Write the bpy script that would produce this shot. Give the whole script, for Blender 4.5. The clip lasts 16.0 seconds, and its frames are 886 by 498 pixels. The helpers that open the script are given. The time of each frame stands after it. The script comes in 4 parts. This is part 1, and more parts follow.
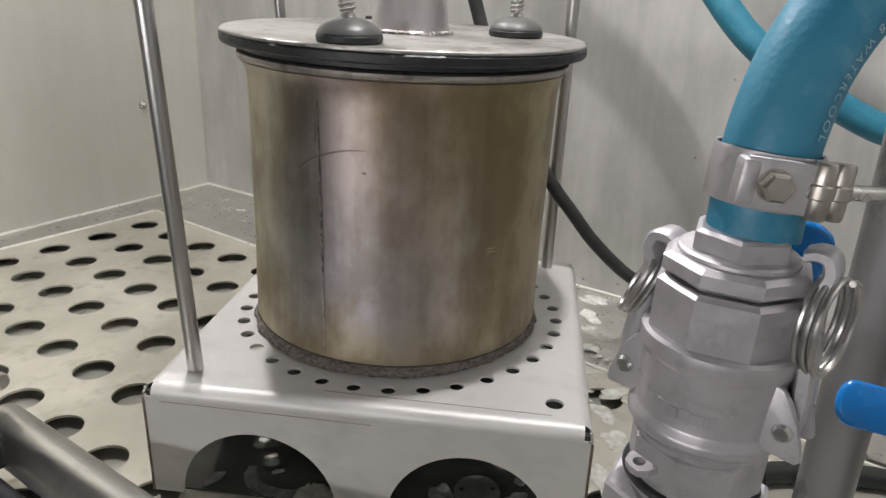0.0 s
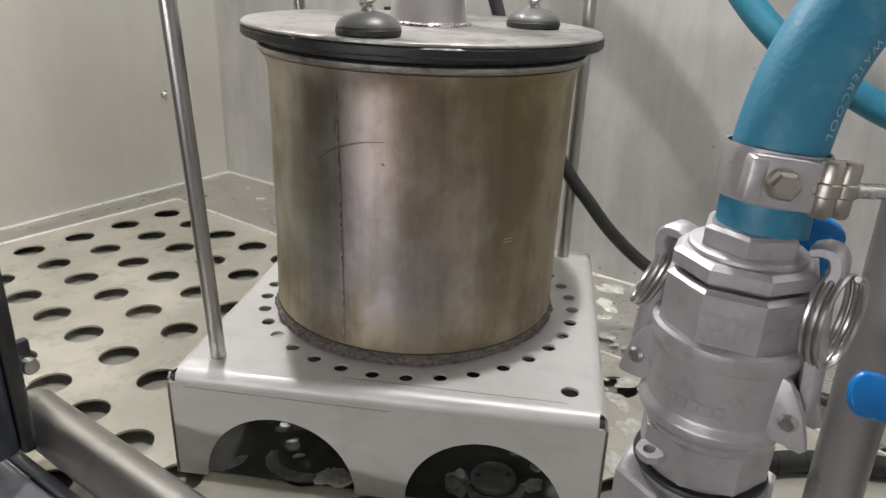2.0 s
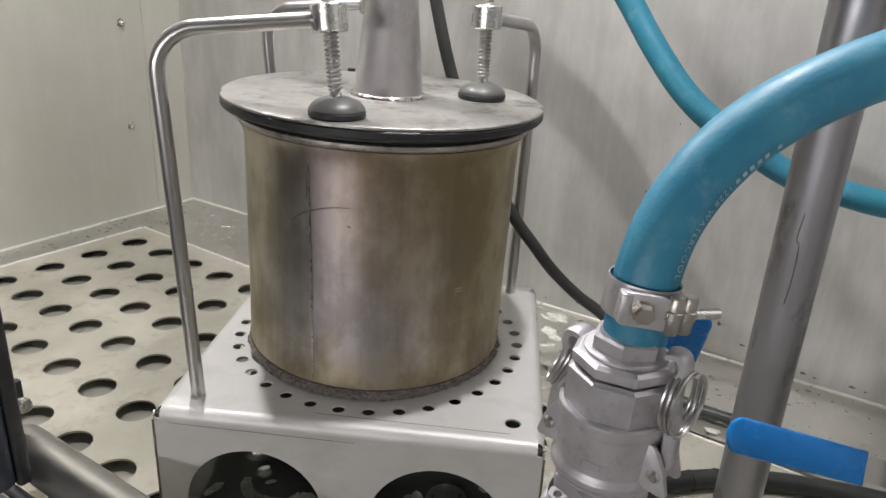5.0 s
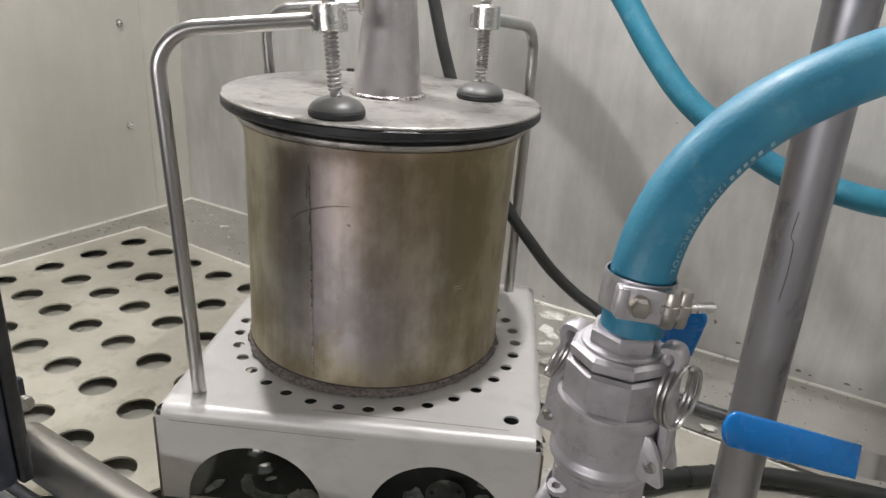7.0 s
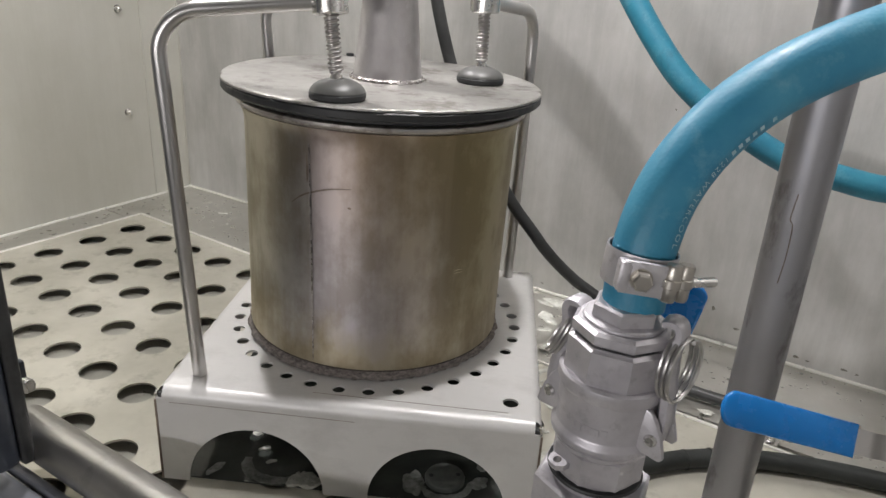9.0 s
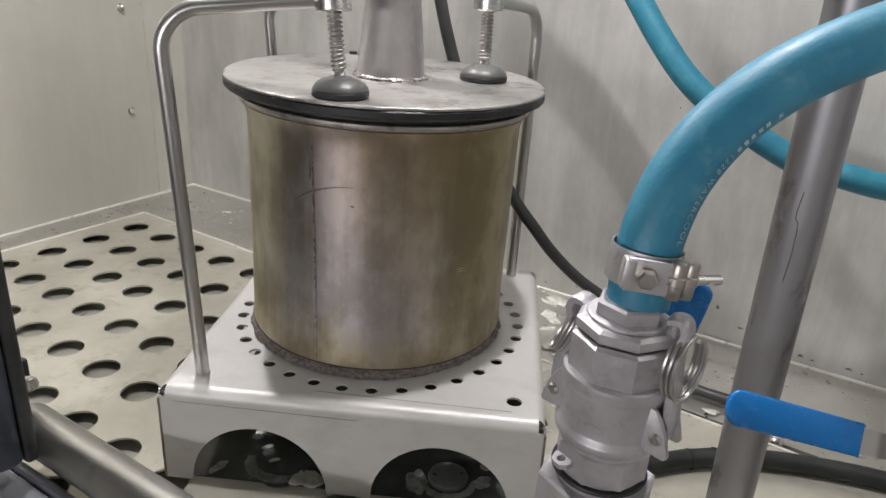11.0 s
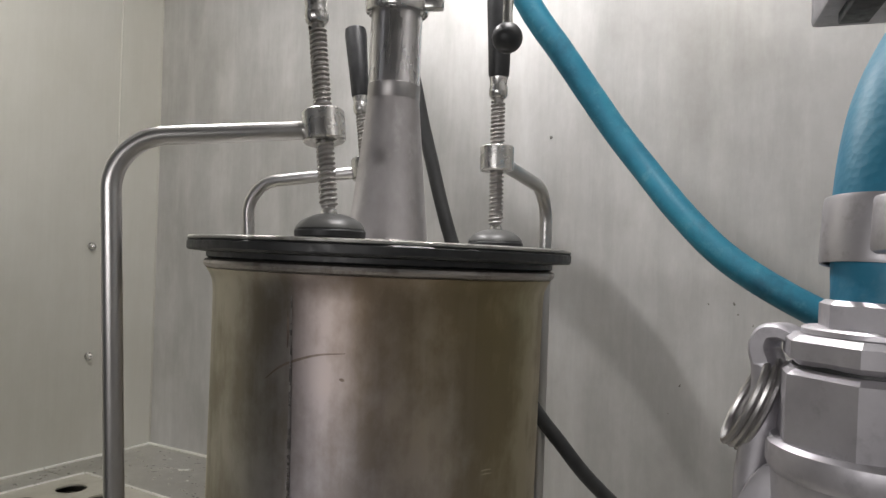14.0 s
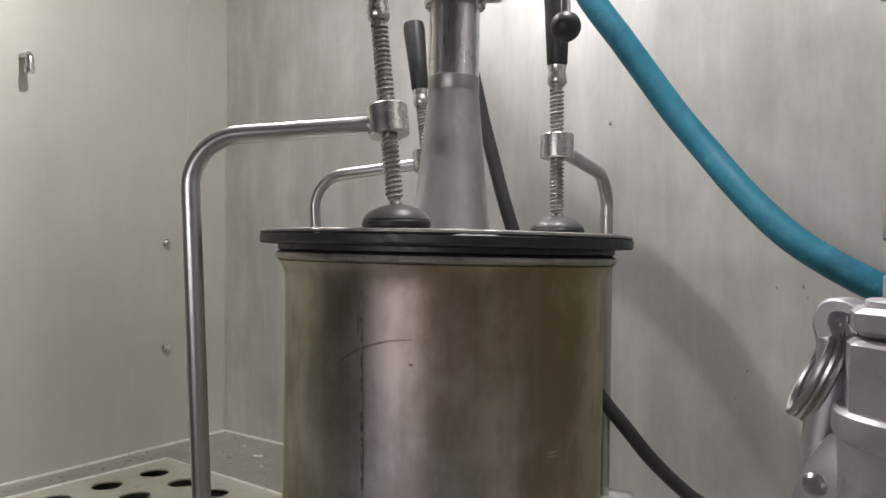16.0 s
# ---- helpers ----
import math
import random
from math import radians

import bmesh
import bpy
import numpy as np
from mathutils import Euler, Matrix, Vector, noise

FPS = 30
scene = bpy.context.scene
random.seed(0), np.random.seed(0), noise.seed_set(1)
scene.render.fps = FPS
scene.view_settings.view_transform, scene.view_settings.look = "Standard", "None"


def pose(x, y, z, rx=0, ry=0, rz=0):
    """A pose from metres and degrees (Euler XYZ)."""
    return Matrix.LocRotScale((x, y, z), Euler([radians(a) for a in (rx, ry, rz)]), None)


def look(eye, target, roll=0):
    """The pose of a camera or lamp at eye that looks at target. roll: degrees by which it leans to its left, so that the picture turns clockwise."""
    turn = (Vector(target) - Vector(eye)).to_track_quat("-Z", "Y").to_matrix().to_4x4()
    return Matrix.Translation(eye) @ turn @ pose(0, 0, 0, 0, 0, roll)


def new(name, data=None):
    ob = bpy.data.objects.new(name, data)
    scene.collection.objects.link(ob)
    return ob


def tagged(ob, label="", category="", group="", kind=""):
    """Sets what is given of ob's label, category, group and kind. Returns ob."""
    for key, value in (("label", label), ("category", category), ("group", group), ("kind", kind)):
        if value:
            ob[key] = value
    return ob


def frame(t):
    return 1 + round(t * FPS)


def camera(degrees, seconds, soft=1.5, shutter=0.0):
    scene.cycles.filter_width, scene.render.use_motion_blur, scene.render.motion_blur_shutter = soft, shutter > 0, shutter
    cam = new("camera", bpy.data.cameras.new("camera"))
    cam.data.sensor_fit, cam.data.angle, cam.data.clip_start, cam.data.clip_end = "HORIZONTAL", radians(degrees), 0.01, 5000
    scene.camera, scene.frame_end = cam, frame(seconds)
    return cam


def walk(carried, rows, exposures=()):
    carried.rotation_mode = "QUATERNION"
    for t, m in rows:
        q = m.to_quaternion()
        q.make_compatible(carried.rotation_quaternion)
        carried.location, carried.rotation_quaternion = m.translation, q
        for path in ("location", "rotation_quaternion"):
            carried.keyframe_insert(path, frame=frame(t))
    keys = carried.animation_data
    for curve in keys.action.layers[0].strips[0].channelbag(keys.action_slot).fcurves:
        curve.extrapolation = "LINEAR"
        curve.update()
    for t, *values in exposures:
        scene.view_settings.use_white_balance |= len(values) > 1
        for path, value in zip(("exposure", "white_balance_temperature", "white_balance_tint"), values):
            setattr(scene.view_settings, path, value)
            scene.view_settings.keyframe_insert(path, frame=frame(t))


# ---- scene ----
cam = camera(63.0, 16.0)
PATH = [
    (0, (0.13, -0.537, 0.363), (-0.081, 1.321, -0.346), 2.2),
    (0.5, (0.13, -0.537, 0.363), (-0.084, 1.318, -0.354), 2.0),
    (1, (0.13, -0.538, 0.363), (-0.085, 1.311, -0.368), 2.1),
    (1.5, (0.13, -0.539, 0.363), (-0.088, 1.307, -0.373), 1.9),
    (2, (0.131, -0.545, 0.369), (-0.125, 1.294, -0.375), 1.8),
    (2.5, (0.137, -0.561, 0.38), (-0.126, 1.279, -0.359), 1.8),
    (3, (0.141, -0.571, 0.399), (-0.116, 1.256, -0.373), 1.2),
    (3.5, (0.135, -0.598, 0.425), (-0.049, 1.235, -0.353), 2.5),
    (4, (0.136, -0.609, 0.441), (-0.048, 1.239, -0.3), 2.4),
    (4.5, (0.137, -0.611, 0.446), (-0.009, 1.247, -0.281), 3.2),
    (7, (0.136, -0.62, 0.447), (0.004, 1.24, -0.278), 3.2),
    (7.5, (0.137, -0.622, 0.439), (0.004, 1.224, -0.318), 3.1),
    (8, (0.135, -0.625, 0.441), (0.009, 1.226, -0.307), 3.4),
    (8.5, (0.134, -0.626, 0.44), (0.008, 1.224, -0.31), 3.3),
    (9, (0.134, -0.625, 0.44), (0.011, 1.226, -0.307), 3.4),
    (11.5, (0.134, -0.622, 0.437), (0.001, 1.227, -0.313), 3.3),
    (11.8, (0.124, -0.613, 0.429), (0.0, 1.249, -0.292), 3.2),
    (12, (0.111, -0.594, 0.419), (-0.013, 1.316, -0.158), 2.2),
    (12.5, (0.083, -0.565, 0.372), (-0.066, 1.414, 0.122), 1.8),
    (13, (0.082, -0.512, 0.311), (-0.027, 1.481, 0.185), 2.1),
    (13.5, (0.083, -0.491, 0.289), (-0.035, 1.503, 0.176), 0.5),
    (14, (0.098, -0.491, 0.294), (-0.017, 1.505, 0.324), 1.5),
    (14.5, (0.1, -0.496, 0.289), (-0.09, 1.495, 0.294), 0.0),
    (15, (0.099, -0.503, 0.294), (-0.208, 1.474, 0.32), -1.4),
    (15.5, (0.095, -0.506, 0.295), (-0.186, 1.474, 0.31), -0.3),
    (16, (0.095, -0.506, 0.292), (-0.18, 1.475, 0.293), 0.3),
]
walk(cam, [(t, look(eye, target, roll)) for t, eye, target, roll in PATH],
     exposures=[(0.0, -0.31), (11.6, -0.33), (12.7, -0.60), (16.0, -0.82)])

# ---- light ----
world = bpy.data.worlds.new("world")
scene.world = world
world.use_nodes = True
world.node_tree.nodes["Background"].inputs["Color"].default_value = (0.9, 0.95, 1.0, 1)
world.node_tree.nodes["Background"].inputs["Strength"].default_value = 0.05


def area_lamp(name, at, aim, sx, sy, watts, colour):
    lamp = bpy.data.lights.new(name, "AREA")
    lamp.shape, lamp.size, lamp.size_y, lamp.energy, lamp.color = "RECTANGLE", sx, sy, watts, colour
    ob = new(name, lamp)
    ob.matrix_world = look(at, aim)
    return ob


LAMP = (1.0, 0.965, 0.965)
area_lamp("room_lamp", (-0.58, -1.45, 0.43), (0.05, 0.3, 0.25), 0.95, 0.09, 9.8, LAMP)
# large soft fill added to brighten the walls, not a seen lamp
area_lamp("room_fill_light", (0.9, -1.0, 2.25), (0.2, -0.1, 0.0), 1.6, 0.9, 13, LAMP)

def downlight(x, y, watts, glow):
    """A small ceiling lamp: most light straight down, a little to all sides."""
    area_lamp("chamber_lamp", (x, y, 1.05), (x, y, 0), 0.035, 0.035, watts, LAMP)
    lamp = bpy.data.lights.new("chamber_lamp_glow", "POINT")
    lamp.energy, lamp.color, lamp.shadow_soft_size = glow, LAMP, 0.01
    new("chamber_lamp_glow", lamp).location = (x, y, 1.045)


downlight(-0.331, 0.373, 11.0, 3.6)
downlight(0.160, 0.096, 9.0, 3.4)


# ---- materials ----
def node_mat(name):
    m = bpy.data.materials.new(name)
    m.use_nodes = True
    nt = m.node_tree
    return m, nt, nt.nodes["Principled BSDF"]


def mixed(nt, fac, a, b):
    n = nt.nodes.new("ShaderNodeMix")
    n.data_type = "RGBA"
    n.inputs["A"].default_value, n.inputs["B"].default_value = (*a, 1), (*b, 1)
    nt.links.new(fac, n.inputs["Factor"])
    return n


def noise_tex(nt, scale, stretch=(1, 1, 1), detail=4, rough=0.6, coords="Object"):
    co = nt.nodes.new("ShaderNodeTexCoord")
    mp = nt.nodes.new("ShaderNodeMapping")
    mp.inputs["Scale"].default_value = stretch
    n = nt.nodes.new("ShaderNodeTexNoise")
    n.inputs["Scale"].default_value, n.inputs["Detail"].default_value, n.inputs["Roughness"].default_value = scale, detail, rough
    nt.links.new(co.outputs[coords], mp.inputs["Vector"])
    nt.links.new(mp.outputs["Vector"], n.inputs["Vector"])
    return n


def ramp(nt, src, lo, hi, a=0.0, b=1.0):
    n = nt.nodes.new("ShaderNodeMapRange")
    n.inputs["From Min"].default_value, n.inputs["From Max"].default_value = lo, hi
    n.inputs["To Min"].default_value, n.inputs["To Max"].default_value = a, b
    nt.links.new(src, n.inputs["Value"])
    return n.outputs["Result"]


def bump(nt, bsdf, src, strength, dist):
    n = nt.nodes.new("ShaderNodeBump")
    n.inputs["Strength"].default_value, n.inputs["Distance"].default_value = strength, dist
    nt.links.new(src, n.inputs["Height"])
    nt.links.new(n.outputs["Normal"], bsdf.inputs["Normal"])


def surface(name, a, b, metal, r0, r1, big=4.0, fine=60.0, stretch=(1, 1, 1), bumpy=0.1, dist=0.0005, lo=0.35, hi=0.65):
    """Two colours mixed by large blotches, gloss and relief by a fine grain."""
    m, nt, p = node_mat(name)
    n1 = noise_tex(nt, big, stretch)
    n2 = noise_tex(nt, fine, stretch, 3)
    mx = mixed(nt, ramp(nt, n1.outputs["Fac"], lo, hi), a, b)
    nt.links.new(mx.outputs["Result"], p.inputs["Base Color"])
    p.inputs["Metallic"].default_value = metal
    nt.links.new(ramp(nt, n2.outputs["Fac"], 0.3, 0.7, r0, r1), p.inputs["Roughness"])
    if bumpy:
        bump(nt, p, n2.outputs["Fac"], bumpy, dist)
    return m


def stained(name, a, b, stain, metal, r0, r1, big=5.0, mid=18.0, fine=70.0, stretch=(1, 1, 1), lo=0.56, hi=0.70, amount=0.8, bumpy=0.04):
    """Two cloudy tones, sharper-edged stains over them, a fine uneven gloss."""
    m, nt, p = node_mat(name)
    n1, n2, n3 = noise_tex(nt, big, stretch, 5, 0.6), noise_tex(nt, mid, stretch, 6, 0.68), noise_tex(nt, fine, stretch, 3)
    mx = mixed(nt, ramp(nt, n1.outputs["Fac"], 0.32, 0.68), a, b)
    st = nt.nodes.new("ShaderNodeMix")
    st.data_type = "RGBA"
    st.inputs["B"].default_value = (*stain, 1)
    nt.links.new(ramp(nt, n2.outputs["Fac"], lo, hi, 0.0, amount), st.inputs["Factor"])
    nt.links.new(mx.outputs["Result"], st.inputs["A"])
    nt.links.new(st.outputs["Result"], p.inputs["Base Color"])
    p.inputs["Metallic"].default_value = metal
    add = nt.nodes.new("ShaderNodeMath")
    add.operation = "ADD"
    nt.links.new(ramp(nt, n3.outputs["Fac"], 0.3, 0.7, r0, r1), add.inputs[0])
    nt.links.new(ramp(nt, n2.outputs["Fac"], lo, hi, 0.0, 0.12), add.inputs[1])
    nt.links.new(add.outputs["Value"], p.inputs["Roughness"])
    if bumpy:
        bump(nt, p, n3.outputs["Fac"], bumpy, 0.0003)
    return m


def hose_rubber(name, a, b, pale, dirt, dirt_from=0.62):
    """Rubber with a faint woven relief, pale scuffs and dark smears."""
    m, nt, p = node_mat(name)
    n1, n2, n3 = noise_tex(nt, 22, (1, 1, 1), 4), noise_tex(nt, 60, (1, 1, 1), 6, 0.7), noise_tex(nt, 16, (1, 1, 0.6), 6, 0.7)
    mx = mixed(nt, ramp(nt, n1.outputs["Fac"], 0.35, 0.65), a, b)
    last = mx
    for n, col, lo, hi, amount in ((n2, pale, 0.55, 0.80, 0.50), (n3, dirt, dirt_from, dirt_from + 0.20, 0.8)):
        st = nt.nodes.new("ShaderNodeMix")
        st.data_type = "RGBA"
        st.inputs["B"].default_value = (*col, 1)
        nt.links.new(ramp(nt, n.outputs["Fac"], lo, hi, 0.0, amount), st.inputs["Factor"])
        nt.links.new(last.outputs["Result"], st.inputs["A"])
        last = st
    nt.links.new(last.outputs["Result"], p.inputs["Base Color"])
    nt.links.new(ramp(nt, n2.outputs["Fac"], 0.3, 0.7, 0.40, 0.58), p.inputs["Roughness"])
    co = nt.nodes.new("ShaderNodeTexCoord")
    vo = nt.nodes.new("ShaderNodeTexVoronoi")
    vo.inputs["Scale"].default_value = 420
    nt.links.new(co.outputs["Object"], vo.inputs["Vector"])
    bump(nt, p, vo.outputs["Distance"], 0.20, 0.0006)
    return m


def wall_steel(name, base, light, r0=0.33, low=0.70):
    """Brushed sheet: fine vertical grain, pale vertical runs, large dull clouds."""
    m, nt, p = node_mat(name)
    runs = noise_tex(nt, 12, (1, 1, 0.15), 6, 0.68)
    cloud = noise_tex(nt, 3.4, (1, 1, 0.75), 8, 0.68)
    grain = noise_tex(nt, 220, (1, 1, 0.03), 3)
    mx = mixed(nt, ramp(nt, runs.outputs["Fac"], 0.42, 0.68), base, light)
    mx2 = nt.nodes.new("ShaderNodeMix")
    mx2.data_type, mx2.blend_type = "RGBA", "MULTIPLY"
    mx2.inputs["Factor"].default_value = 1.0
    sh = mixed(nt, ramp(nt, cloud.outputs["Fac"], 0.3, 0.65), (low, low * 0.99, low * 0.95), (1, 1, 1))
    nt.links.new(mx.outputs["Result"], mx2.inputs["A"])
    nt.links.new(sh.outputs["Result"], mx2.inputs["B"])
    nt.links.new(mx2.outputs["Result"], p.inputs["Base Color"])
    p.inputs["Metallic"].default_value = 0.45
    add = nt.nodes.new("ShaderNodeMath")
    add.operation = "ADD"
    nt.links.new(ramp(nt, grain.outputs["Fac"], 0.3, 0.7, r0, r0 + 0.10), add.inputs[0])
    nt.links.new(ramp(nt, cloud.outputs["Fac"], 0.35, 0.7, 0.0, 0.08), add.inputs[1])
    nt.links.new(add.outputs["Value"], p.inputs["Roughness"])
    bump(nt, p, grain.outputs["Fac"], 0.05, 0.0003)
    return m


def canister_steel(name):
    """Heat-tarnished sheet: lilac grey and olive gold, small dark marks. Its upright bands also hold painted
    reflections.
    """
    m, nt, p = node_mat(name)
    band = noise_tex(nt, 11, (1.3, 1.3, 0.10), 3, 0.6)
    cloud = noise_tex(nt, 9, (1, 1, 0.6), 5, 0.62)
    spots = noise_tex(nt, 55, (1, 1, 0.8), 2, 0.5)
    grain = noise_tex(nt, 300, (1, 1, 0.04), 2)
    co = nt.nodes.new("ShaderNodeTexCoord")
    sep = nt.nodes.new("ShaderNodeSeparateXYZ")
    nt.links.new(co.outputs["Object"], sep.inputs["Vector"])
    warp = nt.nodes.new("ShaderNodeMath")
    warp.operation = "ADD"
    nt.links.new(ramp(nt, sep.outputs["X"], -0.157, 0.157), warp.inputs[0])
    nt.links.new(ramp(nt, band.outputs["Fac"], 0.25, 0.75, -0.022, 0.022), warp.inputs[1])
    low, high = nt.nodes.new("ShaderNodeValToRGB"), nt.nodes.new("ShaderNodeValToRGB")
    # light and dark stops across x: tarnish tints with the reflections painted in
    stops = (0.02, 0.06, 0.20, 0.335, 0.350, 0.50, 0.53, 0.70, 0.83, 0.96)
    # right-hand stops: olive tarnish, with that side's shade painted in as darker colour
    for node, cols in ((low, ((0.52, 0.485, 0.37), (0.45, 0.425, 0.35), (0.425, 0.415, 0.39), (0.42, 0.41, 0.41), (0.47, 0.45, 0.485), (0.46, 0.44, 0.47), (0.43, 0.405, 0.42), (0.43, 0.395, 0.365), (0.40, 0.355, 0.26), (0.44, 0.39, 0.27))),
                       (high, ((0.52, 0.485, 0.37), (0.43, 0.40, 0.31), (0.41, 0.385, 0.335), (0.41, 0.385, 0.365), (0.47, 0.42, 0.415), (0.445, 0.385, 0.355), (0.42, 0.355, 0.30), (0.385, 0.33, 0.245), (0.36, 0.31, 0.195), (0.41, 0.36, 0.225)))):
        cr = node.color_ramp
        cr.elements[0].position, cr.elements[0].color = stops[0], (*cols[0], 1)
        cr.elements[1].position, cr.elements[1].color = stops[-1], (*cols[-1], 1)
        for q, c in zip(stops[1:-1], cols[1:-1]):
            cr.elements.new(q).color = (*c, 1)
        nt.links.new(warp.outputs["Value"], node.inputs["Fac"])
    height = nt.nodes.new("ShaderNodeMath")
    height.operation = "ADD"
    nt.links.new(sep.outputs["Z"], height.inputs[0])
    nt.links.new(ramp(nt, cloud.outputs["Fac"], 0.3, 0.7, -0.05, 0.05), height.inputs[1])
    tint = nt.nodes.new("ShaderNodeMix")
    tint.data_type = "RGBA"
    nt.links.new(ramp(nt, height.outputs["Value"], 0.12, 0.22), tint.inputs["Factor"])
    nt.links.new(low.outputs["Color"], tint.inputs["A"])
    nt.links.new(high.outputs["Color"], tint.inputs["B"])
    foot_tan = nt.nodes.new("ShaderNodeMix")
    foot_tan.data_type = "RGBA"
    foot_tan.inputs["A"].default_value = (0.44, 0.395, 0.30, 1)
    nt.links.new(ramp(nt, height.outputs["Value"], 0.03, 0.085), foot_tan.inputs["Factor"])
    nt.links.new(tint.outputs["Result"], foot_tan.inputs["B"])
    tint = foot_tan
    dull = mixed(nt, ramp(nt, cloud.outputs["Fac"], 0.35, 0.7), (0.90, 0.88, 0.86), (1.06, 1.06, 1.07))
    mul = nt.nodes.new("ShaderNodeMix")
    mul.data_type, mul.blend_type = "RGBA", "MULTIPLY"
    mul.inputs["Factor"].default_value = 1.0
    nt.links.new(tint.outputs["Result"], mul.inputs["A"])
    nt.links.new(dull.outputs["Result"], mul.inputs["B"])
    mark = nt.nodes.new("ShaderNodeMix")
    mark.data_type = "RGBA"
    mark.inputs["B"].default_value = (0.24, 0.20, 0.15, 1)
    nt.links.new(ramp(nt, spots.outputs["Fac"], 0.72, 0.82, 0.0, 0.5), mark.inputs["Factor"])
    patch = noise_tex(nt, 13, (1.2, 1.2, 0.8), 7, 0.62)
    streak = noise_tex(nt, 26, (1.5, 1.5, 0.07), 4, 0.6)
    both = nt.nodes.new("ShaderNodeMath")
    both.operation = "MULTIPLY_ADD"
    both.inputs[1].default_value = 0.75
    nt.links.new(ramp(nt, streak.outputs["Fac"], 0.3, 0.7, -0.5, 0.5), both.inputs[0])
    nt.links.new(ramp(nt, patch.outputs["Fac"], 0.40, 0.60), both.inputs[2])
    worn = mixed(nt, both.outputs["Value"], (0.74, 0.705, 0.64), (1.12, 1.115, 1.11))
    mul2 = nt.nodes.new("ShaderNodeMix")
    mul2.data_type, mul2.blend_type = "RGBA", "MULTIPLY"
    mul2.inputs["Factor"].default_value = 1.0
    nt.links.new(mul.outputs["Result"], mul2.inputs["A"])
    nt.links.new(worn.outputs["Result"], mul2.inputs["B"])
    mul = mul2
    nt.links.new(mul.outputs["Result"], mark.inputs["A"])
    nt.links.new(mark.outputs["Result"], p.inputs["Base Color"])
    p.inputs["Metallic"].default_value = 1.0
    gloss = nt.nodes.new("ShaderNodeMath")
    gloss.operation = "ADD"
    nt.links.new(ramp(nt, band.outputs["Fac"], 0.3, 0.7, 0.34, 0.46), gloss.inputs[0])
    nt.links.new(ramp(nt, patch.outputs["Fac"], 0.35, 0.65, 0.10, 0.0), gloss.inputs[1])
    foot_gloss = nt.nodes.new("ShaderNodeMath")
    foot_gloss.operation = "ADD"
    nt.links.new(gloss.outputs["Value"], foot_gloss.inputs[0])
    nt.links.new(ramp(nt, height.outputs["Value"], 0.02, 0.10, 0.16, 0.0), foot_gloss.inputs[1])
    nt.links.new(foot_gloss.outputs["Value"], p.inputs["Roughness"])
    tangent = nt.nodes.new("ShaderNodeTangent")
    tangent.direction_type, tangent.axis = "RADIAL", "Z"
    nt.links.new(tangent.outputs["Tangent"], p.inputs["Tangent"])
    p.inputs["Anisotropic"].default_value = 0.65
    p.inputs["Anisotropic Rotation"].default_value = 0.25
    bump(nt, p, cloud.outputs["Fac"], 0.05, 0.004)
    return m


WALL_STEEL = wall_steel("wall_steel", (0.485, 0.481, 0.468), (0.61, 0.606, 0.592), 0.40, 0.66)
SIDE_STEEL = wall_steel("side_wall_steel", (0.54, 0.535, 0.485), (0.57, 0.565, 0.515), 0.46, 0.86)
LEDGE_STEEL = stained("ledge_steel", (0.42, 0.41, 0.37), (0.54, 0.53, 0.49), (0.62, 0.61, 0.56), 0.75, 0.25, 0.40, 6, 24, lo=0.60, hi=0.68, amount=0.6)
ROOM_PAINT = surface("room_paint", (0.52, 0.52, 0.51), (0.60, 0.60, 0.59), 0.0, 0.6, 0.8, 2, 30)
ROOM_FLOOR = surface("room_floor_paint", (0.22, 0.22, 0.21), (0.30, 0.30, 0.29), 0.0, 0.4, 0.6, 2, 30)
FLOOR_STEEL = stained("floor_steel", (0.44, 0.425, 0.36), (0.60, 0.58, 0.505), (0.30, 0.285, 0.23), 0.5, 0.34, 0.48, 6, 20, lo=0.55, hi=0.74, amount=0.7, bumpy=0.0)
BOX_STEEL = stained("box_steel", (0.545, 0.538, 0.525), (0.645, 0.638, 0.625), (0.44, 0.433, 0.42), 0.20, 0.36, 0.48, 5, 20, 70, (0.6, 1, 1), 0.50, 0.75, 0.7, 0.0)
ROD_STEEL = surface("rod_steel", (0.47, 0.46, 0.45), (0.55, 0.54, 0.53), 1.0, 0.30, 0.36, 6, 30, (1, 1, 0.4), 0.0)
CAST_ALU = stained("cast_aluminium", (0.44, 0.425, 0.452), (0.58, 0.565, 0.59), (0.30, 0.285, 0.30), 0.65, 0.36, 0.50, 45, 95, 420, (1, 1, 1), 0.54, 0.72, 0.6, 0.12)
CHROME = surface("bright_steel", (0.58, 0.57, 0.55), (0.66, 0.65, 0.63), 1.0, 0.22, 0.30, 20, 60, (1, 1, 1), 0.0)
SCREW_STEEL = surface("screw_steel", (0.33, 0.318, 0.30), (0.44, 0.427, 0.41), 1.0, 0.36, 0.46, 60, 240, (1, 1, 1), 0.0)
POT_METAL = canister_steel("tarnish_and_sheen_steel")
RIM_STEEL = stained("rim_steel", (0.34, 0.315, 0.295), (0.46, 0.43, 0.405), (0.17, 0.15, 0.13), 0.95, 0.34, 0.46, 14, 40, 120, (1, 1, 1), 0.52, 0.66, 0.7, 0.1)
LID_STEEL = stained("lid_steel", (0.24, 0.232, 0.217), (0.35, 0.342, 0.325), (0.13, 0.12, 0.105), 0.65, 0.38, 0.52, 10, 22, 70, lo=0.51, hi=0.64, amount=0.85, bumpy=0.06)
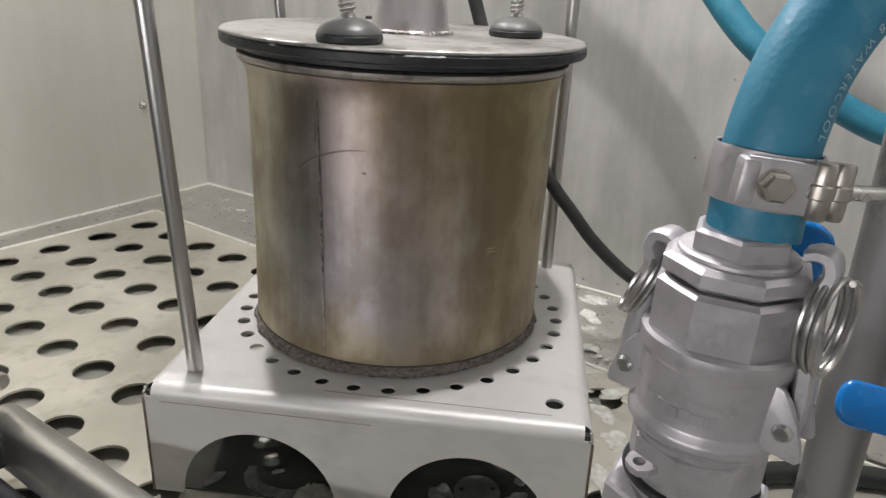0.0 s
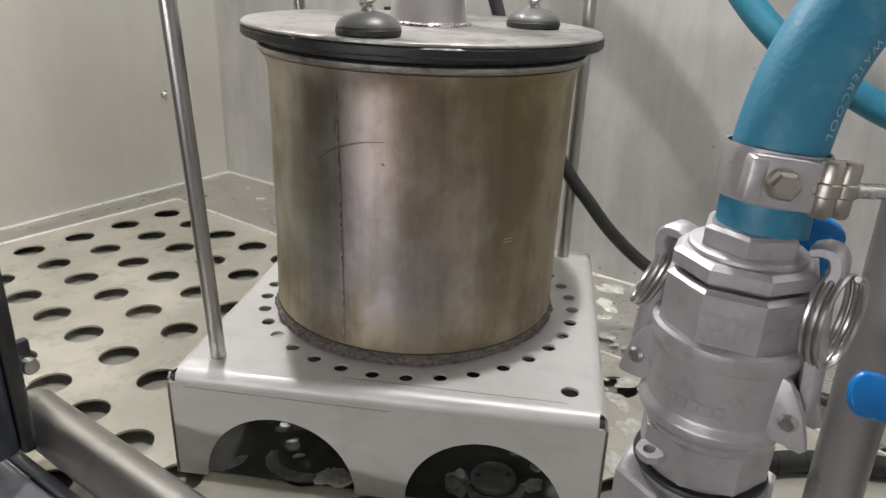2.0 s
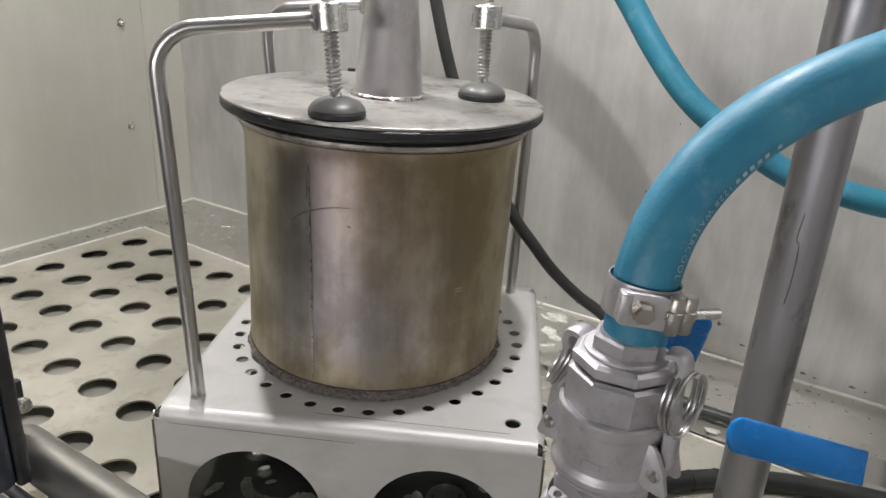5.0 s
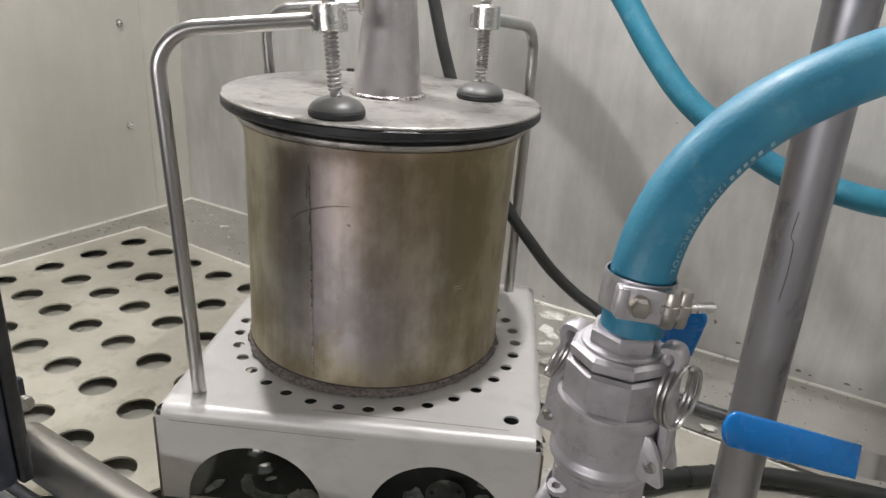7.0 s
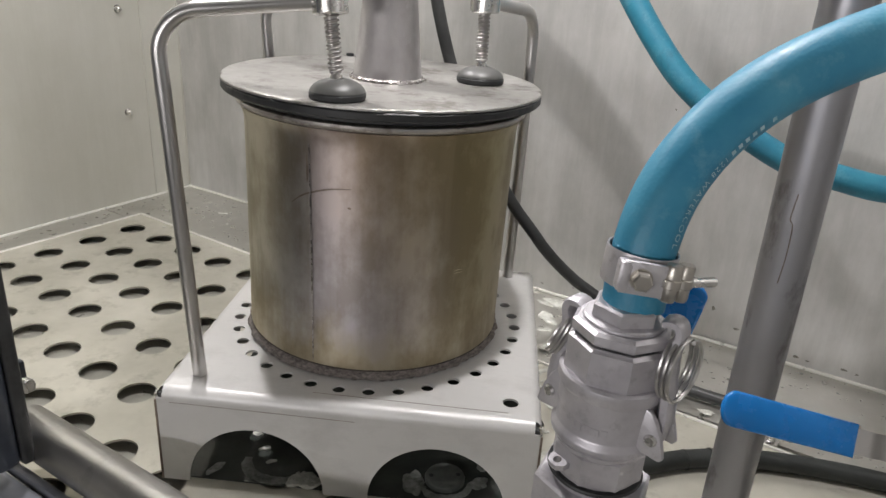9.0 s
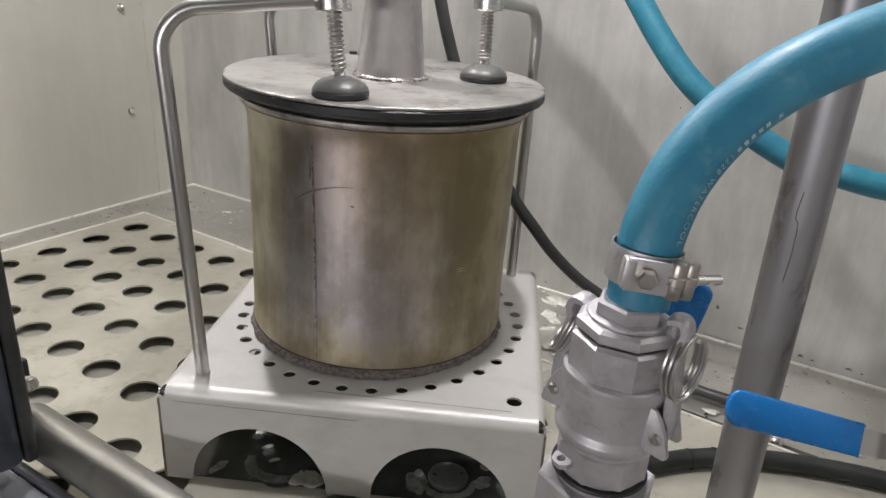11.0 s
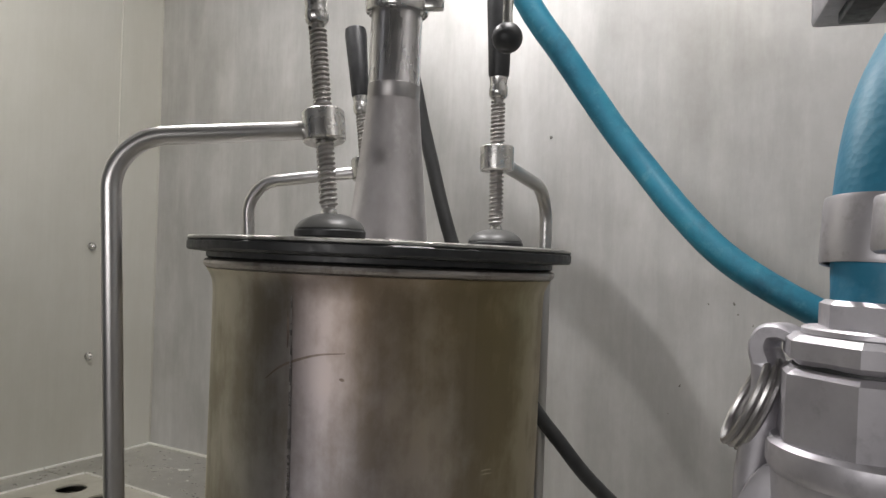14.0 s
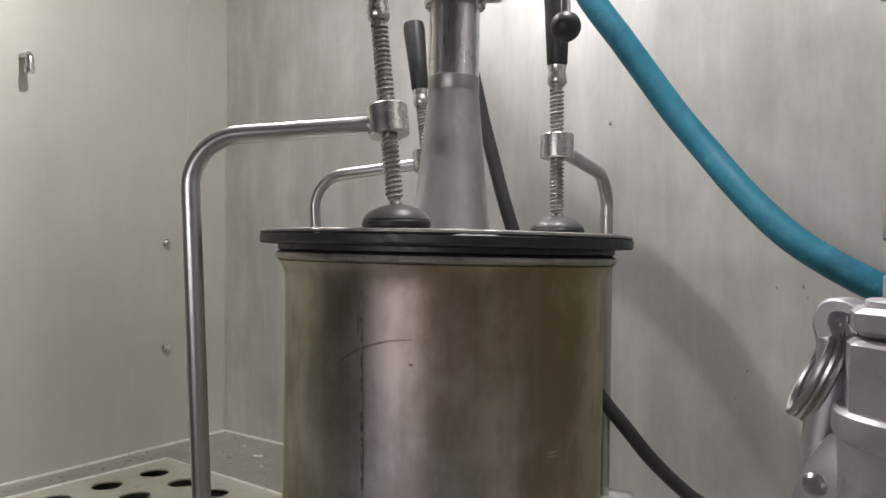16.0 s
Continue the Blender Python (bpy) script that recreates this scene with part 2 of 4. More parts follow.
CONE_STEEL = stained("blasted_steel", (0.32, 0.303, 0.30), (0.42, 0.402, 0.40), (0.54, 0.525, 0.52), 0.9, 0.42, 0.54, 22, 30, 150, (1, 1, 0.55), 0.52, 0.64, 0.55, 0.05)
RUBBER = surface("black_rubber", (0.012, 0.013, 0.014), (0.03, 0.031, 0.032), 0.0, 0.35, 0.6, 30, 150, (1, 1, 1), 0.1, 0.0004)
FOOT = surface("grey_plastic", (0.060, 0.061, 0.058), (0.090, 0.090, 0.086), 0.0, 0.36, 0.5, 30, 120, (1, 1, 1), 0.0)
CABLE = surface("black_cable", (0.018, 0.019, 0.019), (0.035, 0.036, 0.036), 0.0, 0.35, 0.55, 20, 150)
BLUE_HOSE = hose_rubber("blue_hose", (0.016, 0.180, 0.305), (0.045, 0.245, 0.365), (0.20, 0.40, 0.48), (0.008, 0.090, 0.165))
TEAL_HOSE = hose_rubber("teal_hose", (0.008, 0.130, 0.205), (0.022, 0.185, 0.265), (0.14, 0.33, 0.39), (0.008, 0.070, 0.120), 0.52)
PIPE_STEEL = stained("standpipe_steel", (0.355, 0.354, 0.378), (0.44, 0.438, 0.462), (0.16, 0.15, 0.145), 0.9, 0.38, 0.48, 6, 19, 60, (1, 1, 0.45), 0.55, 0.66, 0.7, 0.0)
BLUE_GRIP = surface("blue_vinyl", (0.0, 0.150, 0.47), (0.0, 0.170, 0.53), 0.0, 0.22, 0.30, 8, 60, (1, 1, 1), 0.0)
RUST = surface("rusty_mesh", (0.125, 0.108, 0.100), (0.34, 0.30, 0.275), 0.1, 0.6, 0.9, 210, 900, (0.8, 0.8, 1.8), 1.0, 0.003)
FOOT_DARK = surface("foot_dark", (0.045, 0.037, 0.030), (0.10, 0.083, 0.068), 0.1, 0.6, 0.85, 120, 500, (1, 1, 1), 0.6, 0.001)
DARK_PAN = surface("wet_pan", (0.27, 0.265, 0.23), (0.41, 0.40, 0.35), 0.3, 0.25, 0.45, 9, 40, (1, 1, 1), 0.0)
DOOR_DARK = surface("door_gasket", (0.020, 0.024, 0.034), (0.048, 0.056, 0.075), 0.0, 0.35, 0.55, 12, 80)
RAIL_STEEL = stained("rail_steel", (0.44, 0.43, 0.41), (0.54, 0.53, 0.50), (0.30, 0.29, 0.27), 1.0, 0.28, 0.36, 5, 16, 60, (1, 1, 1), 0.54, 0.72, 0.7, 0.0)
TRIM_STEEL = surface("bright_trim", (0.74, 0.73, 0.68), (0.86, 0.85, 0.80), 0.3, 0.25, 0.4, 20, 80, (1, 1, 1), 0.0)
POLISHED = surface("polished_pipe", (0.48, 0.47, 0.47), (0.60, 0.59, 0.59), 1.0, 0.24, 0.32, 40, 60, (1, 1, 0.2), 0.0)
DULL_BAND = surface("ground_band", (0.36, 0.345, 0.34), (0.47, 0.455, 0.45), 1.0, 0.36, 0.46, 30, 160, (1, 1, 0.2), 0.0)
SILL_STEEL = surface("sill_steel", (0.22, 0.23, 0.26), (0.30, 0.31, 0.34), 0.7, 0.35, 0.5, 8, 60, (1, 1, 1), 0.0)
SEAM = surface("stain_and_joint_shade", (0.16, 0.12, 0.10), (0.30, 0.25, 0.21), 0.8, 0.35, 0.5, 60, 200)
WELD = surface("weld_seam_steel", (0.38, 0.355, 0.345), (0.50, 0.47, 0.46), 1.0, 0.2, 0.36, 60, 200)
BLACK_HOSE = surface("black_hose", (0.008, 0.010, 0.009), (0.020, 0.023, 0.021), 0.0, 0.42, 0.65, 20, 90, (1, 1, 1), 0.1)
CAP_GREY = surface("drain_grey", (0.075, 0.082, 0.075), (0.12, 0.128, 0.118), 0.2, 0.3, 0.5, 60, 200, (1, 1, 1), 0.1)
SCUM = surface("thin_scum", (0.08, 0.085, 0.078), (0.27, 0.28, 0.26), 0.0, 0.2, 0.6, 90, 300, (1, 1, 1), 0.4, 0.001)
PALE = surface("pale_mark", (0.45, 0.38, 0.25), (0.55, 0.47, 0.33), 0.5, 0.45, 0.6, 60, 200)
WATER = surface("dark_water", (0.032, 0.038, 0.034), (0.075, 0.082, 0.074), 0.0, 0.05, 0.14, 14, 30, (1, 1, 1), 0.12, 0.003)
FOAM = surface("foam", (0.42, 0.42, 0.37), (0.66, 0.66, 0.61), 0.0, 0.35, 0.7, 90, 400, (1, 1, 1), 0.5, 0.002)
PRINT = surface("hose_print", (0.20, 0.39, 0.47), (0.42, 0.58, 0.63), 0.0, 0.5, 0.6, 90, 300, lo=0.4, hi=0.6)
BRASS = surface("tarnished_zinc", (0.42, 0.40, 0.37), (0.52, 0.49, 0.44), 1.0, 0.30, 0.44, 50, 200, (1, 1, 1), 0.0)
BAND_STEEL = stained("clamp_band_steel", (0.50, 0.485, 0.505), (0.62, 0.605, 0.625), (0.32, 0.30, 0.30), 0.7, 0.36, 0.48, 40, 120, 300, (1, 1, 1), 0.54, 0.68, 0.6, 0.08)


# ---- mesh tools ----
def empty(name):
    return new(name)


def part(name, bm, material, parent=None, label="", smooth=True, sharp=35):
    """Links a bmesh as one mesh object, under a thing or a part if one is given."""
    me = bpy.data.meshes.new(name)
    bmesh.ops.recalc_face_normals(bm, faces=bm.faces)
    if smooth:
        for f in bm.faces:
            f.smooth = True
        for e in bm.edges:
            if len(e.link_faces) == 2 and e.calc_face_angle(0) > radians(sharp):
                e.smooth = False
    bm.to_mesh(me)
    bm.free()
    me.materials.append(material)
    ob = new(name, me)
    ob.parent = parent
    if label:
        ob["label"] = label
    return ob


def lathe(profile, n=64, m=Matrix(), closed=False):
    """Turns (radius, height) pairs round the z axis of m; radius 0 ends close."""
    bm = bmesh.new()
    rings = []
    for r, z in profile:
        if r < 1e-6:
            rings.append([bm.verts.new(m @ Vector((0, 0, z)))])
        else:
            rings.append([bm.verts.new(m @ Vector((r * math.cos(2 * math.pi * k / n), r * math.sin(2 * math.pi * k / n), z))) for k in range(n)])
    pairs = list(zip(rings, rings[1:])) + ([(rings[-1], rings[0])] if closed else [])
    for a, b in pairs:
        for k in range(n):
            k2 = (k + 1) % n
            if len(a) == 1:
                bm.faces.new((a[0], b[k2], b[k]))
            elif len(b) == 1:
                bm.faces.new((a[k], a[k2], b[0]))
            else:
                bm.faces.new((a[k], a[k2], b[k2], b[k]))
    return bm


def smooth_path(pts, steps=10):
    """A Catmull-Rom curve through pts."""
    p = [Vector(q) for q in pts]
    p = [2 * p[0] - p[1]] + p + [2 * p[-1] - p[-2]]
    out = []
    for i in range(1, len(p) - 2):
        for k in range(steps):
            t = k / steps
            a, b, c, d = p[i - 1], p[i], p[i + 1], p[i + 2]
            out.append(0.5 * (2 * b + (c - a) * t + (2 * a - 5 * b + 4 * c - d) * t * t + (3 * b - a - 3 * c + d) * t ** 3))
    return out + [p[-2]]


def rounded(pts, r, steps=8):
    """A polyline with its corners rounded at radius r."""
    p = [Vector(q) for q in pts]
    out = [p[0]]
    for i in range(1, len(p) - 1):
        u, v = (p[i - 1] - p[i]).normalized(), (p[i + 1] - p[i]).normalized()
        half = u.angle(v) / 2
        d = r / math.tan(half)
        a, b = p[i] + u * d, p[i] + v * d
        c = p[i] + (u + v).normalized() * (r / math.sin(half))
        for k in range(steps + 1):
            w = (a - c).lerp(b - c, k / steps)
            out.append(c + w.normalized() * r)
    return out + [p[-1]]


def tube(path, r, n=16, caps=True):
    """A round bar along a path; r is a number or a function of 0..1."""
    bm = bmesh.new()
    path = [Vector(q) for q in path]
    rings, up = [], None
    for i, q in enumerate(path):
        d = (path[min(i + 1, len(path) - 1)] - path[max(i - 1, 0)]).normalized()
        if up is None:
            up = d.orthogonal().normalized()
        up = (up - d * up.dot(d)).normalized()
        side = d.cross(up)
        rr = r(i / (len(path) - 1)) if callable(r) else r
        rings.append([bm.verts.new(q + rr * (math.cos(2 * math.pi * k / n) * up + math.sin(2 * math.pi * k / n) * side)) for k in range(n)])
    for a, b in zip(rings, rings[1:]):
        for k in range(n):
            bm.faces.new((a[k], a[(k + 1) % n], b[(k + 1) % n], b[k]))
    if caps:
        bm.faces.new(rings[0])
        bm.faces.new(rings[-1])
    return bm


def block(sx, sy, sz, m=Matrix(), bevel=0.0, seg=2):
    bm = bmesh.new()
    bmesh.ops.create_cube(bm, size=1, matrix=Matrix.Diagonal((sx, sy, sz, 1)))
    if bevel:
        bmesh.ops.bevel(bm, geom=bm.edges[:], offset=bevel, segments=seg, affect="EDGES", profile=0.5)
    bm.transform(m)
    return bm


def extruded(outline, depth, m=Matrix(), bevel=0.0):
    """A flat outline (x, y) made depth thick along z."""
    bm = bmesh.new()
    lo = [bm.verts.new((x, y, -depth / 2)) for x, y in outline]
    hi = [bm.verts.new((x, y, depth / 2)) for x, y in outline]
    bm.faces.new(lo[::-1])
    bm.faces.new(hi)
    k = len(lo)
    for i in range(k):
        bm.faces.new((lo[i], lo[(i + 1) % k], hi[(i + 1) % k], hi[i]))
    if bevel:
        ed = [e for e in bm.edges if abs(e.verts[0].co.z - e.verts[1].co.z) < 1e-6]
        bmesh.ops.bevel(bm, geom=ed, offset=bevel, segments=2, affect="EDGES", profile=0.5)
    bm.transform(m)
    return bm


def joined(*bms):
    out = bmesh.new()
    for b in bms:
        me = bpy.data.meshes.new("tmp")
        b.to_mesh(me)
        b.free()
        out.from_mesh(me)
        bpy.data.meshes.remove(me)
    return out


def holed_plate(outer, holes, z0, z1, n=24):
    """A plate with round holes: outer is a list of (x, y), holes of (x, y, r)."""
    bm = bmesh.new()
    loops = [[(x, y) for x, y in outer]]
    for x, y, r in holes:
        loops.append([(x + r * math.cos(2 * math.pi * k / n), y + r * math.sin(2 * math.pi * k / n)) for k in range(n)])
    edges = []
    for lp in loops:
        vs = [bm.verts.new((x, y, z1)) for x, y in lp]
        edges += [bm.edges.new((vs[i], vs[(i + 1) % len(vs)])) for i in range(len(vs))]
    bmesh.ops.triangle_fill(bm, use_beauty=True, use_dissolve=False, edges=edges)
    top = bm.faces[:]
    got = bmesh.ops.extrude_face_region(bm, geom=top)
    bmesh.ops.translate(bm, verts=[g for g in got["geom"] if isinstance(g, bmesh.types.BMVert)], vec=(0, 0, z0 - z1))
    return bm


# ---- the chamber ----
FLOOR = -0.117
TURN = -27.3
CORNER = (-0.614, 1.04)
CH = pose(CORNER[0], CORNER[1], FLOOR, 0, 0, TURN)  # x along the back wall, -y out of the chamber


def structure(name, bm, material, label, m=CH, **kw):
    bm.transform(m)
    return tagged(part(name, bm, material, None, **kw), label, name.split("_")[0], kind="structure")


CEIL = 1.22
structure("wall_back", block(1.66, 0.03, CEIL + 0.2, pose(0.80, 0.015, CEIL / 2 - 0.1)), WALL_STEEL, "brushed stainless steel back wall with streaks and dull stains")
structure("wall_left", block(0.03, 1.25, CEIL + 0.2, pose(-0.015, -0.60, CEIL / 2 - 0.1)), SIDE_STEEL, "brushed stainless steel side wall with small screws")
structure("wall_right", block(0.03, 1.25, CEIL + 0.2, pose(1.615, -0.60, CEIL / 2 - 0.1)), WALL_STEEL, "brushed stainless steel far side wall")
structure("ceiling", block(1.66, 1.25, 0.03, pose(0.8, -0.61, CEIL + 0.016)), WALL_STEEL, "stainless steel chamber ceiling")
structure("ledge", joined(block(1.60, 0.235, 0.004, pose(0.80, -0.1175, -0.005)), block(0.105, 0.80, 0.004, pose(0.0525, -0.637, -0.005))), LEDGE_STEEL, "flat wet stainless steel ledge along the walls")
structure("pan", block(1.6, 1.3, 0.01, pose(0.8, -0.6, -0.0205)), DARK_PAN, "wet dark tank pan below the floor plate")

# perforated floor plate
PITCH = 0.0883
PL = pose(-0.603, 0.7235, FLOOR, 0, 0, -29.2)  # at the hole next to the corner
holes = [(i * PITCH, -j * PITCH, 0.0246) for i in range(0, 17) for j in range(0, 8) if (PL @ Vector((i * PITCH, -j * PITCH, 0))).x < 0.30]
plate = holed_plate([(-0.062, 0.062), (1.46, 0.062), (1.46, -0.72), (-0.062, -0.72)], holes, -0.003, 0.0, 32)
structure("floor", plate, FLOOR_STEEL, "perforated stainless steel floor plate with large round holes", m=PL, smooth=False)
# bright folded lip of the plate along the ledge
structure("trim_plate_edge", joined(block(1.522, 0.004, 0.008, pose(0.699, 0.0642, -0.001), 0.0012), block(0.004, 0.78, 0.008, pose(-0.0642, -0.328, -0.001), 0.0012)), TRIM_STEEL, "bright bare edge of the floor plate", m=PL)
structure("trim_wall_seam", joined(block(1.6, 0.005, 0.005, pose(0.8, -0.003, -0.001), 0.0015), block(0.005, 0.95, 0.005, pose(0.003, -0.475, -0.001), 0.0015)), TRIM_STEEL, "bright sealed seam between wall and ledge")
structure("trim_corner_seam", block(0.003, 0.003, 1.2, pose(0.0015, -0.0015, 0.60), 0.001), SIDE_STEEL, "dull folded seam in the chamber's corner")

structure("trim_panel_crease", block(0.003, 0.004, 1.2, pose(0.0008, -0.098, 0.60), 0.001), SIDE_STEEL, "faint folded crease in the side wall sheet")

# the room outside the chamber: unseen shell, added for the steel to reflect
ROOM = Matrix()
structure("room_floor", block(5.0, 4.6, 0.05, pose(0.3, -0.6, -0.98)), ROOM_FLOOR, "unseen grey room floor, added round the chamber", m=ROOM)
structure("room_ceiling", block(5.0, 4.6, 0.05, pose(0.3, -0.6, 2.45)), ROOM_PAINT, "unseen white room ceiling, added to bounce light", m=ROOM)
for k, (w, m) in enumerate(((5.0, pose(0.3, -2.9, 0.74)), (5.0, pose(0.3, 1.7, 0.74)), (4.6, pose(-2.2, -0.6, 0.74, 0, 0, 90)), (4.6, pose(2.8, -0.6, 0.74, 0, 0, 90)))):
    structure("room_wall_%d" % (k + 1), block(w, 0.05, 3.4, m), ROOM_PAINT, "unseen white painted room wall, added to bounce light", m=ROOM)

# front rail, door frame
rail = tagged(empty("rail"), "polished stainless steel tube rail along the chamber's front", "rail")
a, d = Vector((-0.352, -0.003, -0.061)), Vector((math.cos(radians(-27.9)), math.sin(radians(-27.9)), 0))
part("tube", tube([a, a + d * 0.4, a + d * 0.87], 0.0248, 40), RAIL_STEEL, rail)
seal = tagged(empty("door_seal"), "dark rubber seal and steel frame on the chamber's door edge", "door seal", kind="structure")
DF = pose(-0.318, -0.060, 0, 0, 0, -27.2)  # the seal's inner edge, x along the front
part("post", block(0.16, 0.030, 0.90, DF @ pose(-0.08, -0.014, 0.385), 0.010, 3), DOOR_DARK, seal)
bracket = part("bolt_bracket", block(0.010, 0.052, 0.022, DF @ pose(-0.072, 0.024, 0.0), 0.002, 2), DOOR_DARK, seal, "small dark bracket")
part("bolt", lathe([(0, -0.02), (0.0062, -0.02), (0.0062, 0.012), (0.0078, 0.0125), (0.0084, 0.015), (0.0084, 0.021), (0.0070, 0.024), (0.0, 0.0245)], 20, pose(-0.356, 0.0, -0.006, 0, 84, -27)), CHROME, bracket, "pale round-headed bolt")
part("post_lip", block(0.012, 0.014, 0.90, DF @ pose(-0.004, 0.006, 0.385), 0.004, 3), RUBBER, seal)
part("sill", joined(block(1.03, 0.032, 0.024, DF @ pose(0.335, -0.018, -0.098), 0.006, 3), block(1.03, 0.010, 0.014, DF @ pose(0.335, 0.006, -0.090), 0.003, 2)), SILL_STEEL, seal, "blue-grey steel sill")

# ---- the base box ----
AXIS = (0.0, 0.212)
stand = tagged(empty("filter_stand"), "bent stainless sheet stand with ring of small holes and arched openings", "stand")
BX, BY0, BY1 = 0.2065, 0.003, 0.408
ringholes = [(AXIS[0] + 0.1768 * math.cos(radians(-179.3 + k * 360 / 34)), AXIS[1] + 0.1768 * math.sin(radians(-179.3 + k * 360 / 34)), 0.0071) for k in range(34)]
top = holed_plate([(-BX + 0.0115, BY0 + 0.0115), (BX - 0.0115, BY0 + 0.0115), (BX - 0.0115, BY1 - 0.0115), (-BX + 0.0115, BY1 - 0.0115)], ringholes + [(0.1725, 0.0405, 0.0085)], -0.0025, 0.0, 18)
part("top_plate", top, BOX_STEEL, stand, smooth=False)


def arched(width, height, centres, r, thick):
    """A sheet with half-round openings at its foot; x along it, z up from 0."""
    out = [(-width / 2, 0)]
    for c in centres:
        for k in range(25):
            t = math.pi - math.pi * k / 24
            out.append((c + r * math.cos(t), r * math.sin(t)))
    out += [(width / 2, 0), (width / 2, height), (-width / 2, height)]
    bm = bmesh.new()
    f = bm.faces.new([bm.verts.new((x, 0, z)) for x, z in out])
    got = bmesh.ops.extrude_face_region(bm, geom=[f])
    bmesh.ops.translate(bm, verts=[g for g in got["geom"] if isinstance(g, bmesh.types.BMVert)], vec=(0, thick, 0))
    bmesh.ops.triangulate(bm, faces=[f for f in bm.faces if len(f.verts) > 4])
    return bm


H = -FLOOR
for nm, m, w in (("front_panel", pose(0, BY0, FLOOR), 0.409), ("back_panel", pose(0, BY1, FLOOR, 0, 0, 180), 0.413),
                 ("side_panel", pose(BX, (BY0 + BY1) / 2, FLOOR, 0, 0, 90), 0.40), ("side_panel", pose(-BX, (BY0 + BY1) / 2, FLOOR, 0, 0, -90), 0.40)):
    sheet = arched(w, H - 0.0120, (-0.1, 0.1), 0.0755, 0.0025)
    sheet.transform(m)
    part(nm, sheet, BOX_STEEL, stand, smooth=False)
    # the rounded bend between sheet and top
    prof = [(0.0120 * (1 - math.cos(q)), 0.0120 * (math.sin(q) - 1)) for q in (math.pi / 2 * k / 8 for k in range(9))]
    bm = bmesh.new()
    rows = [[bm.verts.new((s * (w / 2 - 0.0060), y, H + z)) for y, z in prof] for s in (-1, 1)]
    for k in range(len(prof) - 1):
        bm.faces.new((rows[0][k], rows[0][k + 1], rows[1][k + 1], rows[1][k]))
    bm.transform(m)
    part("bend", bm, BOX_STEEL, stand)

for x0, x1, z in ((-0.190, 0.010, -0.0165),):
    part("scribe_line", block(x1 - x0, 0.0004, 0.0004, pose((x0 + x1) / 2, BY0 - 0.0002, z, 0, 0.6, 0)), SEAM, stand, "thin dark scribed line")
part("scribe_line", block(0.21, 0.0004, 0.0003, pose(0.065, 0.0225, 0.0002, 0, 0, -0.8)), SEAM, stand, "thin dark scribed line")

for x in (-BX + 0.0004, BX - 0.0004):
    # solid dark strip and block draw the shade of the open joint and notch
    part("corner_joint", block(0.0022, 0.0016, H - 0.014, pose(x, BY0 + 0.0006, FLOOR / 2 - 0.007)), SEAM, stand, "dark open corner joint")
    part("corner_notch", block(0.0060, 0.0060, 0.0070, pose(x * 0.975, BY0 + 0.0055, -0.0105), 0.0006), RUBBER, stand, "small dark notch at the bend's end")
    part("corner_tab", block(0.0030, 0.0034, 0.0085, pose(x * 0.992, BY0 + 0.0022, -0.0065, 0, 14 if x < 0 else -14, 0), 0.0008), CHROME, stand, "bright cut corner tab")

# ---- the filter canister ----
can = tagged(empty("filter_canister"), "round steel filter canister with brownish heat tarnish", "canister")
AX = pose(-0.0060, AXIS[1], 0, 0, 0.9, 0)  # it leans a little
R = 0.1568
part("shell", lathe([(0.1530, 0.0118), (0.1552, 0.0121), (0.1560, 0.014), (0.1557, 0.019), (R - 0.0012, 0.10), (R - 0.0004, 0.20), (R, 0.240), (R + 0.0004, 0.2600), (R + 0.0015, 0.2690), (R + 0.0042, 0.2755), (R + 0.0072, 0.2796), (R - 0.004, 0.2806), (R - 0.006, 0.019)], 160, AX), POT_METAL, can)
part("rim", lathe([(R - 0.003, 0.2798), (R + 0.0070, 0.2802), (R + 0.0092, 0.2816), (R + 0.0100, 0.2840), (R + 0.0092, 0.2866), (R + 0.0065, 0.2880), (R - 0.003, 0.2882)], 160, AX), RIM_STEEL, can, "dull rolled steel rim")
mat_bm = lathe([(0.140, 0.0002), (0.1550, 0.0002), (0.1578, 0.0015), (0.1590, 0.0035), (0.1588, 0.0060), (0.1576, 0.0085), (0.1560, 0.0105), (0.1530, 0.0124), (0.140, 0.0125)], 300)
for v in mat_bm.verts:
    if v.co.z > 0.001:
        w = noise.noise(v.co * 60) * 0.0026 + noise.noise(v.co * 260) * 0.0030
        v.co += Vector((v.co.x, v.co.y, 0)).normalized() * w
mat_bm.transform(Matrix.Translation(AX.translation))
part("foot_ring", lathe([(0.1535, 0.0112), (0.1560, 0.0116), (0.1566, 0.0124), (0.1560, 0.0133), (0.1535, 0.0135)], 160, AX), FOOT_DARK, can, "dark ring at the shell's foot")
part("base_mat", mat_bm, RUST, can, "rusty fibrous mat at the canister's foot")



def on_can(x, z, lift=0.0002):
    """A place on the canister's open side, x across and z up."""
    r = R + lift
    for (z0, d0), (z1, d1) in (((0.0, -0.0011), (0.025, -0.0011)), ((0.025, -0.0011), (0.10, -0.0012)), ((0.10, -0.0012), (0.20, -0.0004)), ((0.20, -0.0004), (0.24, 0.0)), ((0.24, 0.0), (0.260, 0.0004)), ((0.260, 0.0004), (0.27, 0.0019))):
        if z0 <= z < z1:
            r = R + lift + d0 + (d1 - d0) * (z - z0) / (z1 - z0)
    x = (x + 0.006 - 0.0157 * z) * r / R
    return AX @ Vector((x, -math.sqrt(max(r * r - x * x, 0)), z))


